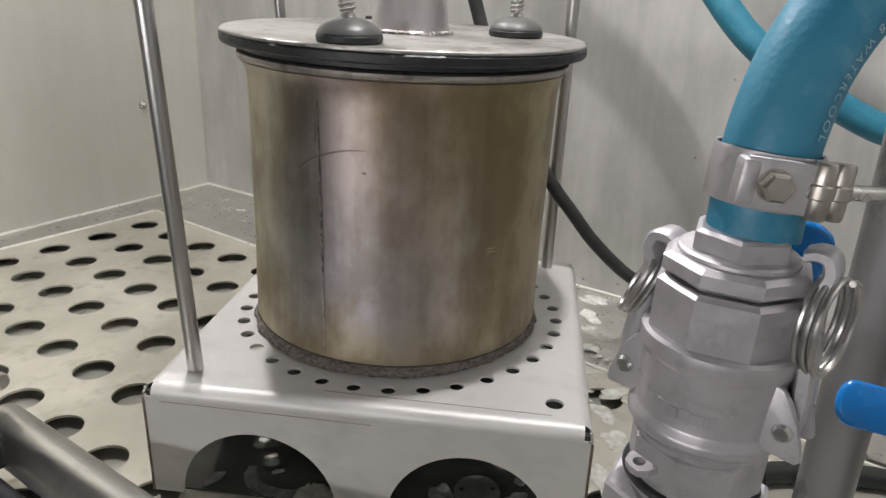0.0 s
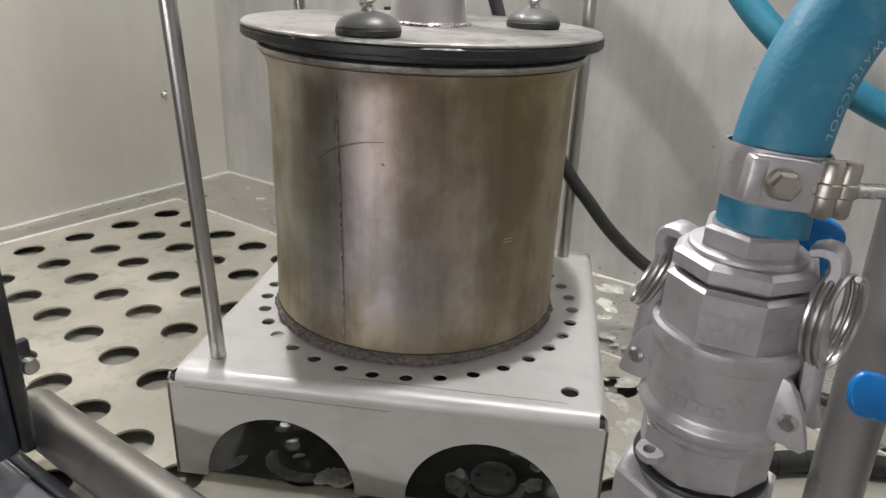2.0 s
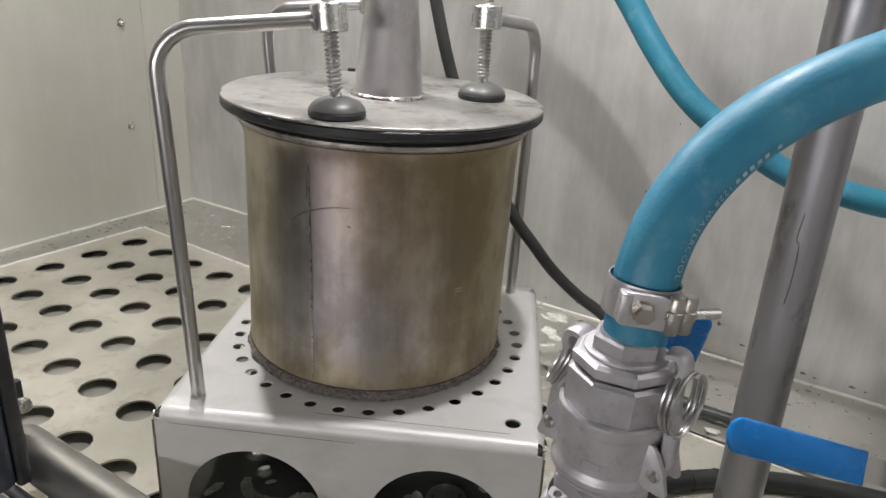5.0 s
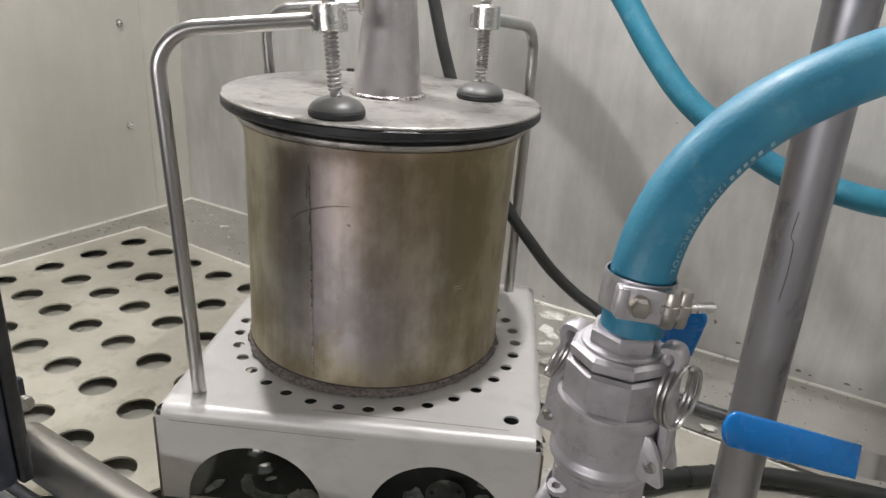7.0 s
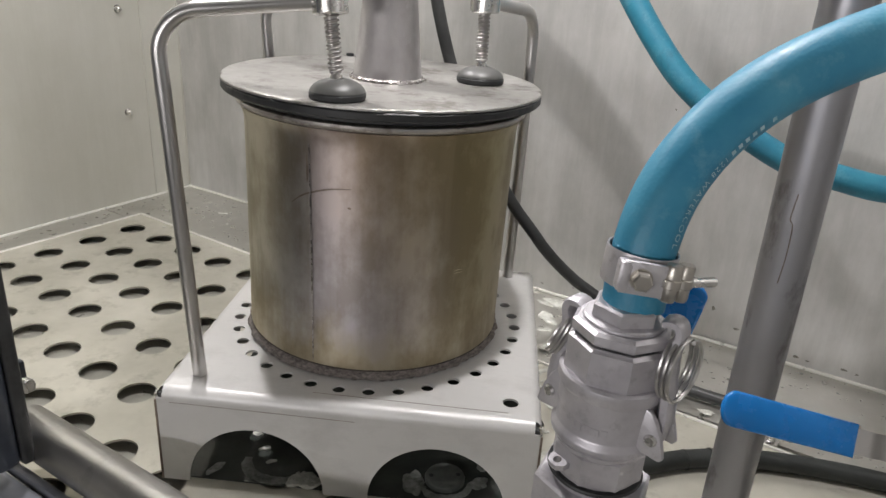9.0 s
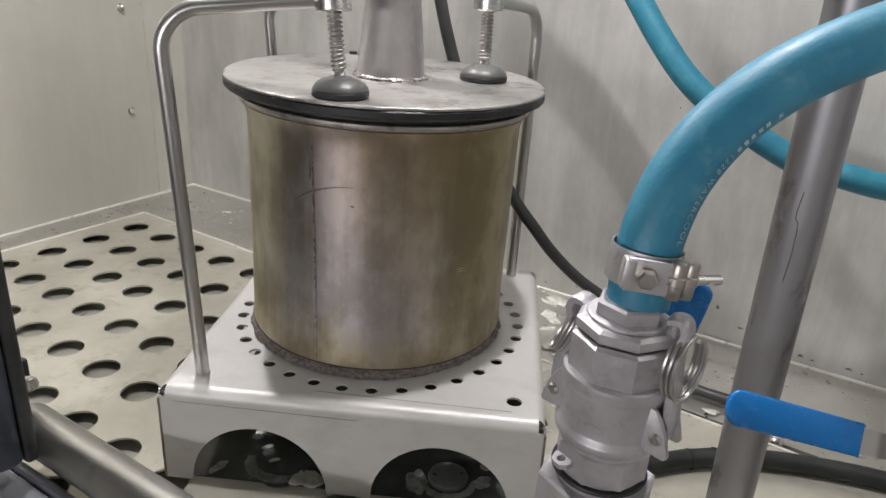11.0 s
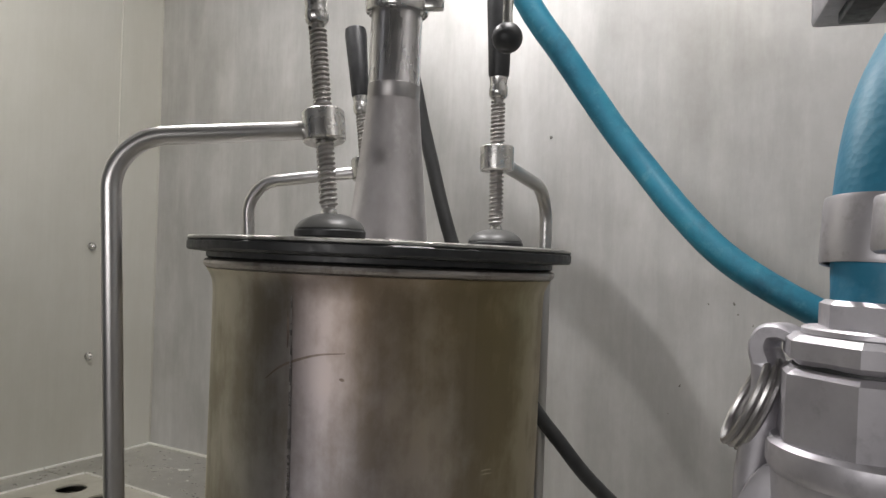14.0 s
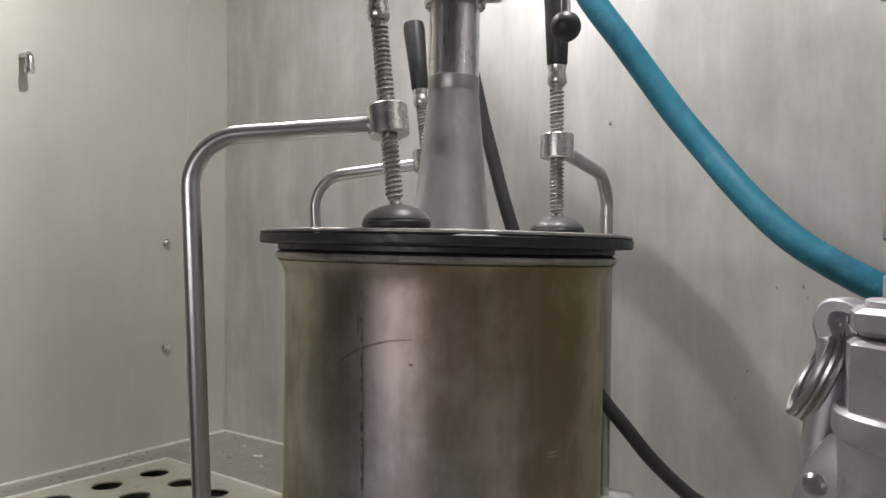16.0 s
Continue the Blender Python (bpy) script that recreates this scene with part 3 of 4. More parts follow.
def ribbon(pts, width, lift=0.0002):
    """A thin strip on the canister through (x, z) places, tapered at both ends."""
    bm = bmesh.new()
    path = smooth_path([(x, 0, z) for x, z in pts], 6)
    rows = []
    for i, q in enumerate(path):
        d = (path[min(i + 1, len(path) - 1)] - path[max(i - 1, 0)]).normalized()
        w = width * (0.25 + 0.75 * math.sin(math.pi * min(max(i / (len(path) - 1), 0.02), 0.98))) / 2
        rows.append([bm.verts.new(on_can(q.x - k * d.z * w, q.z + k * d.x * w, lift)) for k in (-1, 1)])
    for a, b in zip(rows, rows[1:]):
        bm.faces.new((a[0], a[1], b[1], b[0]))
    return bm


part("weld_seam", ribbon([(-0.0490, 0.016), (-0.0492, 0.09), (-0.0495, 0.16), (-0.0500, 0.262)], 0.0022, 0.0007), WELD, can, "thin upright weld seam")
part("scratch", ribbon([(-0.072, 0.196), (-0.060, 0.206), (-0.045, 0.213), (-0.026, 0.2185), (-0.006, 0.2205)], 0.0020), SEAM, can, "faint dark curved scratch")
part("scratch", ribbon([(-0.0530, 0.222), (-0.0528, 0.236), (-0.0532, 0.250)], 0.0022), SEAM, can, "dark stain line beside the seam")
part("scratch", ribbon([(-0.0100, 0.2008), (-0.0060, 0.2000)], 0.0026), SEAM, can, "small dark nick")
for z in (0.1262, 0.1230):
    part("pale_mark", ribbon([(0.1000, z), (0.1035, z + 0.0003), (0.1085, z)], 0.0014), PALE, can, "pale worn mark")

lid = tagged(empty("lid"), "round steel lid with chipped edge on a black rubber gasket", "lid")
part("gasket", lathe([(0, 0.2884), (0.162, 0.2884), (0.1645, 0.290), (0.1645, 0.2940), (0.1800, 0.2952), (0.1815, 0.297), (0.1815, 0.3030), (0.180, 0.3044), (0, 0.3044)], 128, AX), RUBBER, lid)
disc = lathe([(0, 0.3046), (0.1800, 0.3046), (0.1812, 0.3052), (0.1810, 0.3070), (0.1796, 0.3080), (0.174, 0.3080), (0, 0.3080)], 420)
for v in disc.verts:
    q = Vector((v.co.x, v.co.y, 0))
    if q.length > 0.178:
        chip = noise.noise(q * 55) + 0.6 * noise.noise(q * 160)
        v.co -= q.normalized() * (0.0040 * max(0.0, chip - 0.26) + 0.0004 * noise.noise(q * 300))
disc.transform(AX)
part("disc", disc, LID_STEEL, lid)
part("lid_nub", block(0.010, 0.006, 0.004, AX @ pose(-0.073, 0.158, 0.3099, 0, 0, 20), 0.001), RUBBER, lid)
bead = lathe([(0.0395, 0.3082), (0.0440, 0.3082), (0.0432, 0.3102), (0.0402, 0.3118)], 120)
for v in bead.verts:
    q = Vector((v.co.x, v.co.y, 0))
    v.co += q.normalized() * (0.0012 * noise.noise(q * 160)) + Vector((0, 0, 0.0006 * noise.noise(q * 240) if v.co.z > 0.309 else 0))
bead.transform(AX @ pose(0.004, 0, 0))
part("weld", bead, WELD, lid, "rough weld bead")
part("cone", lathe([(0.0425, 0.3080), (0.0405, 0.3100), (0.0388, 0.313), (0.0255, 0.446), (0.0255, 0.449)], 64, AX @ pose(0.004, 0, 0)), CONE_STEEL, lid, "welded steel reducing cone")
part("pipe_end", lathe([(0.0250, 0.4478), (0.0257, 0.4492), (0.0256, 0.4630), (0.0251, 0.4634)], 64, AX @ pose(0.004, 0, 0)), DULL_BAND, lid, "dull ground band at the pipe's foot")
part("pipe", lathe([(0.0254, 0.4492), (0.0252, 0.45), (0.0252, 1.09)], 64, AX @ pose(0.004, 0, 0)), POLISHED, lid, "bright steel pipe")


# ---- clamps ----
def along(p, q):
    """A frame at p whose z axis points to q."""
    z = (Vector(q) - Vector(p)).normalized()
    return Matrix.Translation(p) @ z.to_track_quat("Z", "Y").to_matrix().to_4x4()


def thread(p, q, r, pitch=0.0041, n=20):
    """A helical screw thread from p to q: rounded crests, dark gaps down to the core."""
    length = (Vector(q) - Vector(p)).length
    m = along(p, q)
    prof = ((0.0, 0.70), (0.22, 0.71), (0.34, 0.93), (0.48, 1.0), (0.66, 1.0), (0.80, 0.93), (0.92, 0.71))
    turns = int(length / pitch)
    steps = [((i + z) * pitch, r * w) for i in range(turns) for z, w in prof]
    bm = bmesh.new()
    cols = [[bm.verts.new(m @ Vector((w * math.cos(2 * math.pi * k / n), w * math.sin(2 * math.pi * k / n), z + pitch * (k / n - 0.5)))) for z, w in steps] for k in range(n)]
    for k in range(n):
        skip = 0 if k < n - 1 else len(prof)
        a, b = cols[k], cols[(k + 1) % n]
        for j in range(len(steps) - 1 - skip):
            bm.faces.new((a[j], b[j + skip], b[j + skip + 1], a[j + 1]))
    return joined(bm, lathe([(0, -0.0005), (r * 0.69, -0.0005), (r * 0.69, length), (0, length)], n, m))


def clamp(base, knee, collar, foot, head, label):
    """A bent rod with a collar, a screw with a round foot, and a black handle."""
    c = tagged(empty("clamp"), label, "clamp", "clamps round the lid")
    base, knee, collar, foot, head = (Vector(v) for v in (base, knee, collar, foot, head))
    d = (collar - knee)
    d.z = 0
    path = rounded([base, Vector((knee.x, knee.y, collar.z - 0.017)), collar - d.normalized() * 0.012 - Vector((0, 0, 0.002))], 0.042, 12)
    part("rod", tube(path, 0.0075, 24), ROD_STEEL, c)
    ax = (head - foot).normalized()
    t = (collar.z - foot.z) / ax.z
    mid = foot + ax * t
    m = along(mid, mid + ax)
    part("collar", lathe([(0, -0.0125), (0.0160, -0.0125), (0.0170, -0.0113), (0.0170, 0.0113), (0.0160, 0.0125), (0, 0.0125)], 40, m), CHROME, c)
    part("screw", thread(foot + ax * 0.0185, head, 0.0074), SCREW_STEEL, c)
    part("joint", lathe([(0, 0.0085), (0.0052, 0.0095), (0.0066, 0.0125), (0.0060, 0.0155), (0.0048, 0.0170), (0.0048, 0.0200), (0, 0.0200)], 20, along(foot, foot + ax)), CHROME, c, "small steel ball joint")
    flat = Matrix.Translation(foot)
    pad = part("foot", lathe([(0, -0.0065), (0.0262, -0.0065), (0.0275, -0.005), (0.0277, -0.001), (0.0265, 0.0008), (0, 0.0008)], 48, flat), RUBBER, c, "black rubber foot")
    part("foot_dome", lathe([(0.0270, 0.0009), (0.0262, 0.0030), (0.0235, 0.0062), (0.0190, 0.0092), (0.0130, 0.0116), (0.0080, 0.0128), (0.0060, 0.0120), (0, 0.0118)], 48, flat), FOOT, pad, "dark grey plastic dome")
    hm = along(head, head + ax)
    part("ferrule", lathe([(0, 0), (0.0072, 0), (0.0094, 0.003), (0.0098, 0.008), (0.0090, 0.012), (0.0086, 0.015), (0.0095, 0.021), (0, 0.022)], 28, hm), CHROME, c)
    part("handle", lathe([(0, 0.02), (0.0085, 0.02), (0.0105, 0.024), (0.0118, 0.06), (0.0135, 0.1), (0.0125, 0.108), (0, 0.11)], 28, hm), RUBBER, c, "black tapered plastic handle")
    return c


LT = 0.3148
clamp((-0.170, 0.039, 0), (-0.187, 0.040, 0), (-0.033, 0.083, 0.397), (-0.0225, 0.066, LT), (-0.042, 0.085, 0.482), "bent steel rod clamp with threaded screw and black handle")
clamp((0.167, 0.378, 0), (0.171, 0.383, 0), (0.109, 0.243, 0.397), (0.1085, 0.236, LT - 0.0019), (0.108, 0.238, 0.458), "bent steel rod clamp with threaded screw and black handle")
clamp((-0.172, 0.385, 0), (-0.197, 0.385, 0), (-0.040, 0.366, 0.399), (-0.034, 0.345, LT), (-0.053, 0.366, 0.466), "bent steel rod clamp partly behind the pipe")

# ---- hoses ----
hose = tagged(empty("water_hose"), "thick blue rubber hose curving up from the coupling", "hose")
HOSE = smooth_path([(0.2092, -0.2889, 0.2830), (0.2117, -0.2840, 0.3150), (0.2205, -0.2764, 0.3426), (0.2375, -0.2683, 0.3677), (0.2613, -0.2604, 0.3889), (0.2920, -0.2529, 0.4063), (0.3278, -0.2456, 0.4208), (0.3670, -0.2381, 0.4334), (0.4079, -0.2307, 0.4451), (0.4900, -0.2160, 0.4640)], 10)
near_tube = part("rubber_tube", tube(HOSE, 0.0158, 40), BLUE_HOSE, hose)
thin = tagged(empty("water_hose"), "blue rubber hose hanging in front of the back wall", "hose")
part("rubber_tube", tube(smooth_path([(-0.04, 0.4218, 1.09), (0.0607, 0.4218, 0.81), (0.1047, 0.4228, 0.70), (0.1488, 0.4236, 0.616), (0.1909, 0.4245, 0.557), (0.2284, 0.424, 0.503), (0.26, 0.4197, 0.457), (0.2911, 0.4063, 0.413), (0.3257, 0.3802, 0.361), (0.3642, 0.3529, 0.313), (0.405, 0.330, 0.279), (0.458, 0.308, 0.247), (0.505, 0.290, 0.225), (0.553, 0.275, 0.216), (0.615, 0.262, 0.208), (0.70, 0.26, 0.215), (0.80, 0.26, 0.25)], 8), 0.0163, 36), TEAL_HOSE, thin)
cable = tagged(empty("cable"), "black rubber cable hanging behind the canister", "cable")
part("sheath", tube(smooth_path([(-0.06, 0.42, 1.09), (-0.03, 0.42, 0.81), (-0.015, 0.412, 0.62), (0.012, 0.41, 0.486), (0.028, 0.41, 0.421), (0.053, 0.40, 0.33), (0.084, 0.39, 0.249), (0.130, 0.375, 0.170), (0.163, 0.37, 0.119), (0.192, 0.37, 0.083), (0.224, 0.372, 0.044), (0.266, 0.378, 0.004), (0.315, 0.372, -0.03), (0.36, 0.34, -0.085), (0.42, 0.29, -0.107), (0.50, 0.25, -0.109)], 8), 0.0086, 20), CABLE, cable)

# ---- standpipe ----
pole = tagged(empty("standpipe"), "upright grey steel pipe with dull smudges", "pipe")
part("pipe", lathe([(0, FLOOR - 0.002), (0.0218, FLOOR - 0.002), (0.0218, 1.09), (0, 1.09)], 48, Matrix.Translation((0.4003, 0.0, 0))), PIPE_STEEL, pole)


def on_pole(deg, z):
    return Vector((0.4003 + 0.0219 * math.cos(radians(deg)), 0.0219 * math.sin(radians(deg)), z))


part("scratch", tube(smooth_path([on_pole(-118, 0.272), on_pole(-122, 0.250), on_pole(-114, 0.243), on_pole(-112, 0.215), on_pole(-116, 0.190)], 6), 0.0005, 6), SEAM, pole, "thin dark scratch")

# ---- coupling ----
FO = pose(0.2040, -0.2915, 0.2245, 0, 1.5, 0)
U = radians(-31)


def at_z(z):
    """The coupling's own frame, z metres above the floor box's top."""
    return FO @ pose(0, 0, z - 0.2245)


def prism(r, z0, z1, n, turn=0.0, chamfer=0.0012):
    """An upright prism with n flats (r to the corners) and chamfered rims."""
    bm = bmesh.new()
    rings = []
    for rr, z in ((r - chamfer * 1.4, z0), (r, z0 + chamfer), (r, z1 - chamfer), (r - chamfer * 1.4, z1)):
        rings.append([bm.verts.new((rr * math.cos(2 * math.pi * k / n + turn), rr * math.sin(2 * math.pi * k / n + turn), z)) for k in range(n)])
    for a, b in zip(rings, rings[1:]):
        for k in range(n):
            bm.faces.new((a[k], a[(k + 1) % n], b[(k + 1) % n], b[k]))
    bm.faces.new(rings[0][::-1])
    bm.faces.new(rings[-1])
    return bm


def in_coup(bm):
    bm.transform(at_z(0))
    return bm


coup = tagged(empty("hose_coupling"), "cast aluminium cam lock hose coupling with steel pull rings", "coupling")
part("neck", in_coup(prism(0.0174, 0.2762, 0.2856, 6, 0.25)), CAST_ALU, coup, "hexagonal hose tail", sharp=20)
part("seat_ring", in_coup(lathe([(0.0150, 0.2757), (0.0200, 0.2757), (0.0205, 0.2764), (0.0204, 0.2776), (0.0196, 0.2782), (0.0150, 0.2783)], 56)), CAST_ALU, coup, "thin raised seat ring")
part("upper_nut", in_coup(prism(0.0258, 0.2682, 0.2760, 8, 0.1, 0.0016)), CAST_ALU, coup, "octagonal nut", sharp=20)
# black ring stands in for the shade inside the gap
part("groove", in_coup(lathe([(0, 0.2660), (0.0222, 0.2660), (0.0222, 0.2690), (0, 0.2690)], 40)), RUBBER, coup, "dark gap below the nut")
part("lower_nut", in_coup(prism(0.0266, 0.2440, 0.2672, 8, 0.1, 0.0016)), CAST_ALU, coup, "octagonal sleeve", sharp=20)
part("barrel", in_coup(lathe([(0.0200, 0.2476), (0.0268, 0.2474), (0.0280, 0.2462), (0.0282, 0.2448), (0.0281, 0.2408), (0.0276, 0.2394), (0.0268, 0.2384), (0.0262, 0.2300), (0.0257, 0.2168), (0.0260, 0.2156), (0.0276, 0.2138), (0.0280, 0.2126), (0.0279, 0.2104), (0.0270, 0.2092), (0.0252, 0.2086), (0.0250, 0.2076), (0.0256, 0.2070), (0.0254, 0.2058), (0.0236, 0.2050), (0.0232, 0.2010), (0.019, 0.2000)], 80)), CAST_ALU, coup, "round coupler barrel with raised ribs", sharp=30)
part("lower_adapter", in_coup(joined(prism(0.0254, 0.1860, 0.2042, 8, 0.3), lathe([(0.0, 0.150), (0.0228, 0.150), (0.0228, 0.1865), (0, 0.1865)], 48))), CAST_ALU, coup, "octagonal adapter", sharp=20)
part("base_nut", in_coup(prism(0.0330, 0.1560, 0.1790, 6, 0.15)), CAST_ALU, coup, "large hexagonal base nut", sharp=20)
tab = holed_plate([(0.018, -0.0065), (0.0272, -0.0058), (0.0305, -0.0036), (0.0312, 0.0), (0.0305, 0.0036), (0.0272, 0.0058), (0.018, 0.0065)], [(0.0268, 0, 0.0024)], -0.0016, 0.0016, 16)
tab.transform(pose(0, 0, 0.1995, 0, 12, -150))
part("chain_lug", in_coup(tab), CAST_ALU, coup, smooth=False)
part("lower_seal", in_coup(lathe([(0.02, 0.1835), (0.0258, 0.1835), (0.0262, 0.1845), (0.0258, 0.1858), (0.02, 0.1858)], 48)), RUBBER, coup, "dark rubber seal")


def ear(turn, name, lift=0.0):
    """Two lugs with a pin, and the cam arm between them with its pull ring."""
    m = at_z(0) @ pose(0, 0, lift, 0, 0, math.degrees(turn))  # x points outwards
    lug = [(0.012, 0.2385), (0.0200, 0.2396), (0.0262, 0.2378), (0.0300, 0.2330), (0.0330, 0.2262), (0.0355, 0.2180), (0.0368, 0.2138), (0.0352, 0.2120), (0.0310, 0.2124), (0.0270, 0.2140), (0.0200, 0.2142), (0.012, 0.2142)]
    for side in (-1, 1):
        bm = extruded(lug, 0.004, pose(0, side * 0.0098, 0, 90, 0, 0), 0.0008)
        bm.transform(m)
        lug_ob = part("lug", bm, CAST_ALU, coup)
    pin = lathe([(0, -0.0138), (0.0024, -0.0138), (0.0035, -0.0124), (0.0035, 0.0124), (0.0024, 0.0138), (0, 0.0138)], 20, pose(0.0292, 0, 0.2225, 90, 0, 0))
    pin.transform(m)
    part("pin", pin, CHROME, lug_ob, "bright steel pin")
    tall, wide_arm, deep = (1.0, 0.0066, 0.0032) if name == "a" else (0.86, 0.0070, 0.0044)
    spine = smooth_path([(x + deep - 0.0032, 0, 0.219 + (z - 0.219) * tall) for x, y, z in [(0.0300, 0, 0.2190), (0.0312, 0, 0.2290), (0.0306, 0, 0.2400), (0.0290, 0, 0.2520), (0.0280, 0, 0.2630), (0.0285, 0, 0.2720), (0.0300, 0, 0.2780), (0.0285, 0, 0.2828), (0.0248, 0, 0.2838), (0.0212, 0, 0.2825)]], 6)
    bm = bmesh.new()
    rows = []
    for i, q in enumerate(spine):
        d = (spine[min(i + 1, len(spine) - 1)] - spine[max(i - 1, 0)]).normalized()
        nrm = Vector((d.z, 0, -d.x))
        f = i / (len(spine) - 1)
        w = wide_arm - 0.0008 * f
        t = deep - (deep - 0.0019) * f ** 1.6
        rows.append([bm.verts.new(q + nrm * a * t + Vector((0, b * w, 0))) for a, b in ((1, -0.75), (0.6, -1), (-0.6, -1), (-1, -0.75), (-1, 0.75), (-0.6, 1), (0.6, 1), (1, 0.75))])
    for a, b in zip(rows, rows[1:]):
        for k in range(8):
            bm.faces.new((a[k], a[(k + 1) % 8], b[(k + 1) % 8], b[k]))
    bm.faces.new(rows[0])
    bm.faces.new(rows[-1][::-1])
    bm.transform(m)
    arm = part("cam_arm", bm, CAST_ALU, coup, "cast cam lever arm", sharp=50)
    # split ring of three turns through the arm's eye
    rr, wide = (0.0168, 0.80) if name == "a" else (0.0145, 0.62)
    loop = []
    for k in range(3 * 28 + 1):
        t = 2 * math.pi * k / 28
        loop.append(Vector((rr * math.sin(t) * wide, (k / 28 - 1.5) * (0.0028 if name == "a" else 0.0020), rr * math.cos(t) - rr)))
    bm = tube(loop, 0.00115, 8)
    bm.transform(m @ pose(0.0320, 0.0, 0.2765, 0, 0, 78) if name == "a" else m @ pose(0.0270, 0.001, 0.2660, 0, -26, 0) @ pose(0, 0, 0, 0, 0, -60))
    part("pull_ring", bm, ROD_STEEL, arm, "bright steel split ring")
    return arm


ear(U, "a")
ear(U + math.pi - 0.17, "b", 0.0005)
# raised lettering too worn to read, as bars
for k, (da, w, z) in enumerate(((-0.55, 0.0045, 0.2232), (-0.37, 0.0030, 0.2225), (-0.22, 0.0040, 0.2232), (-0.05, 0.0050, 0.2226), (0.14, 0.0036, 0.2230))):
    t = radians(-108) + da
    bm = block(w, 0.0006, 0.0042, pose(0.0260 * math.cos(t), 0.0260 * math.sin(t), z, 0, 0, math.degrees(t) + 90), 0.0002, 1)
    part("raised_mark", in_coup(bm), CAST_ALU, coup)

# ---- hose clamp ----
hc = tagged(empty("hose_clamp"), "tarnished steel bolt clamp round the blue hose", "hose clamp")
HC = pose(0.2060, -0.2885, 0.3050, -3, 5, 0)


def in_hc(bm):
    bm.transform(HC)
    return bm


part("band", in_hc(lathe([(0.0168, -0.0088), (0.0176, -0.0092), (0.0179, -0.008), (0.0179, 0.008), (0.0176, 0.0092), (0.0168, 0.0088)], 56, pose(0.0038, 0.0020, -0.0008))), BAND_STEEL, hc)
part("bridge", in_hc(joined(block(0.0250, 0.0030, 0.0165, pose(0.0035, -0.0192, -0.0005), 0.0008), block(0.0060, 0.0090, 0.0150, pose(-0.0075, -0.0170, -0.0005), 0.0015))), BAND_STEEL, hc)
part("bolt_head", in_hc(joined(lathe([(0, 0.0), (0.0046, 0.0), (0.0049, 0.001), (0.0049, 0.0050), (0.0040, 0.0060), (0, 0.0062)], 6, pose(0.0005, -0.0205, -0.0005, 90, 0, 0)), lathe([(0.0, -0.001), (0.0055, -0.001), (0.0055, 0.0002), (0, 0.0002)], 24, pose(0.0005, -0.0206, -0.0005, 90, 0, 0)))), BRASS, hc, "hexagonal bolt head", sharp=20)
for x, y in ((0.0150, -0.0185), (0.0215, -0.0150)):
    part("trunnion", in_hc(joined(lathe([(0, -0.0092), (0.0034, -0.0092), (0.0040, -0.008), (0.0040, -0.0025), (0.0046, -0.002), (0.0046, 0.002), (0.0040, 0.0025), (0.0040, 0.008), (0.0034, 0.0092), (0, 0.0092)], 20, pose(x, y, -0.0005)))), BRASS, hc)
part("threaded_end", in_hc(tube([(0.010, -0.0195, -0.0005), (0.0275, -0.0120, -0.0005), (0.0385, -0.0065, -0.0005)], 0.0026, 14)), CHROME, hc)

# ---- hose print ----
HPATH = [Vector(q) for q in HOSE]
HLEN = [0.0]
for p0, p1 in zip(HPATH, HPATH[1:]):
    HLEN.append(HLEN[-1] + (p1 - p0).length)


def on_hose(dist, around, lift):
    """A place on the hose: dist along it, around it in radians from the open side."""
    i = max(k for k in range(len(HLEN) - 1) if HLEN[k] <= dist)
    f = (dist - HLEN[i]) / (HLEN[i + 1] - HLEN[i])
    q = HPATH[i].lerp(HPATH[i + 1], f)
    t0 = (HPATH[i + 1] - HPATH[max(i - 1, 0)]).normalized()
    t1 = (HPATH[min(i + 2, len(HPATH) - 1)] - HPATH[i]).normalized()
    t = t0.lerp(t1, f).normalized()
    front = Vector((-0.25, -0.95, 0.22))
    front = (front - t * front.dot(t)).normalized()
    side = t.cross(front)
    if side.x < 0 or (abs(side.x) < 0.3 and side.z > 0):
        side = -side
    return q + (0.0160 + lift) * (math.cos(around) * front + math.sin(around) * side)


AROUND = 0.96


def print_text(words, start, size):
    """Flat printed letters wrapped on the hose, read downwards from start."""
    fc = bpy.data.curves.new("print", "FONT")
    fc.body, fc.size, fc.space_character = words, size, 1.25
    tmp = new("print", fc)
    deps = bpy.context.evaluated_depsgraph_get()
    me = tmp.evaluated_get(deps).to_mesh()
    bm = bmesh.new()
    bm.from_mesh(me)
    bpy.data.objects.remove(tmp)
    bmesh.ops.triangulate(bm, faces=bm.faces[:])
    for v in bm.verts:
        v.co = on_hose(start - v.co.x, AROUND + (v.co.y - size * 0.35) / 0.0168, 0.0003)
    return part("print", bm, PRINT, near_tube, "pale printed lettering", smooth=False)


print_text("1228 WATERCOOL", 0.0880, 0.0053)
for k in range(6):
    bm = bmesh.new()
    d0 = 0.0905 + k * 0.0047 + (0.003 if k == 5 else 0.0)
    vs = [bm.verts.new(on_hose(d0 + a, AROUND + b / 0.0168, 0.0003)) for a, b in ((0, -0.0014), (0.0026, -0.0014), (0.0026, 0.0016), (0, 0.0016))]
    bm.faces.new(vs)
    part("print_bar", bm, PRINT, near_tube, smooth=False)

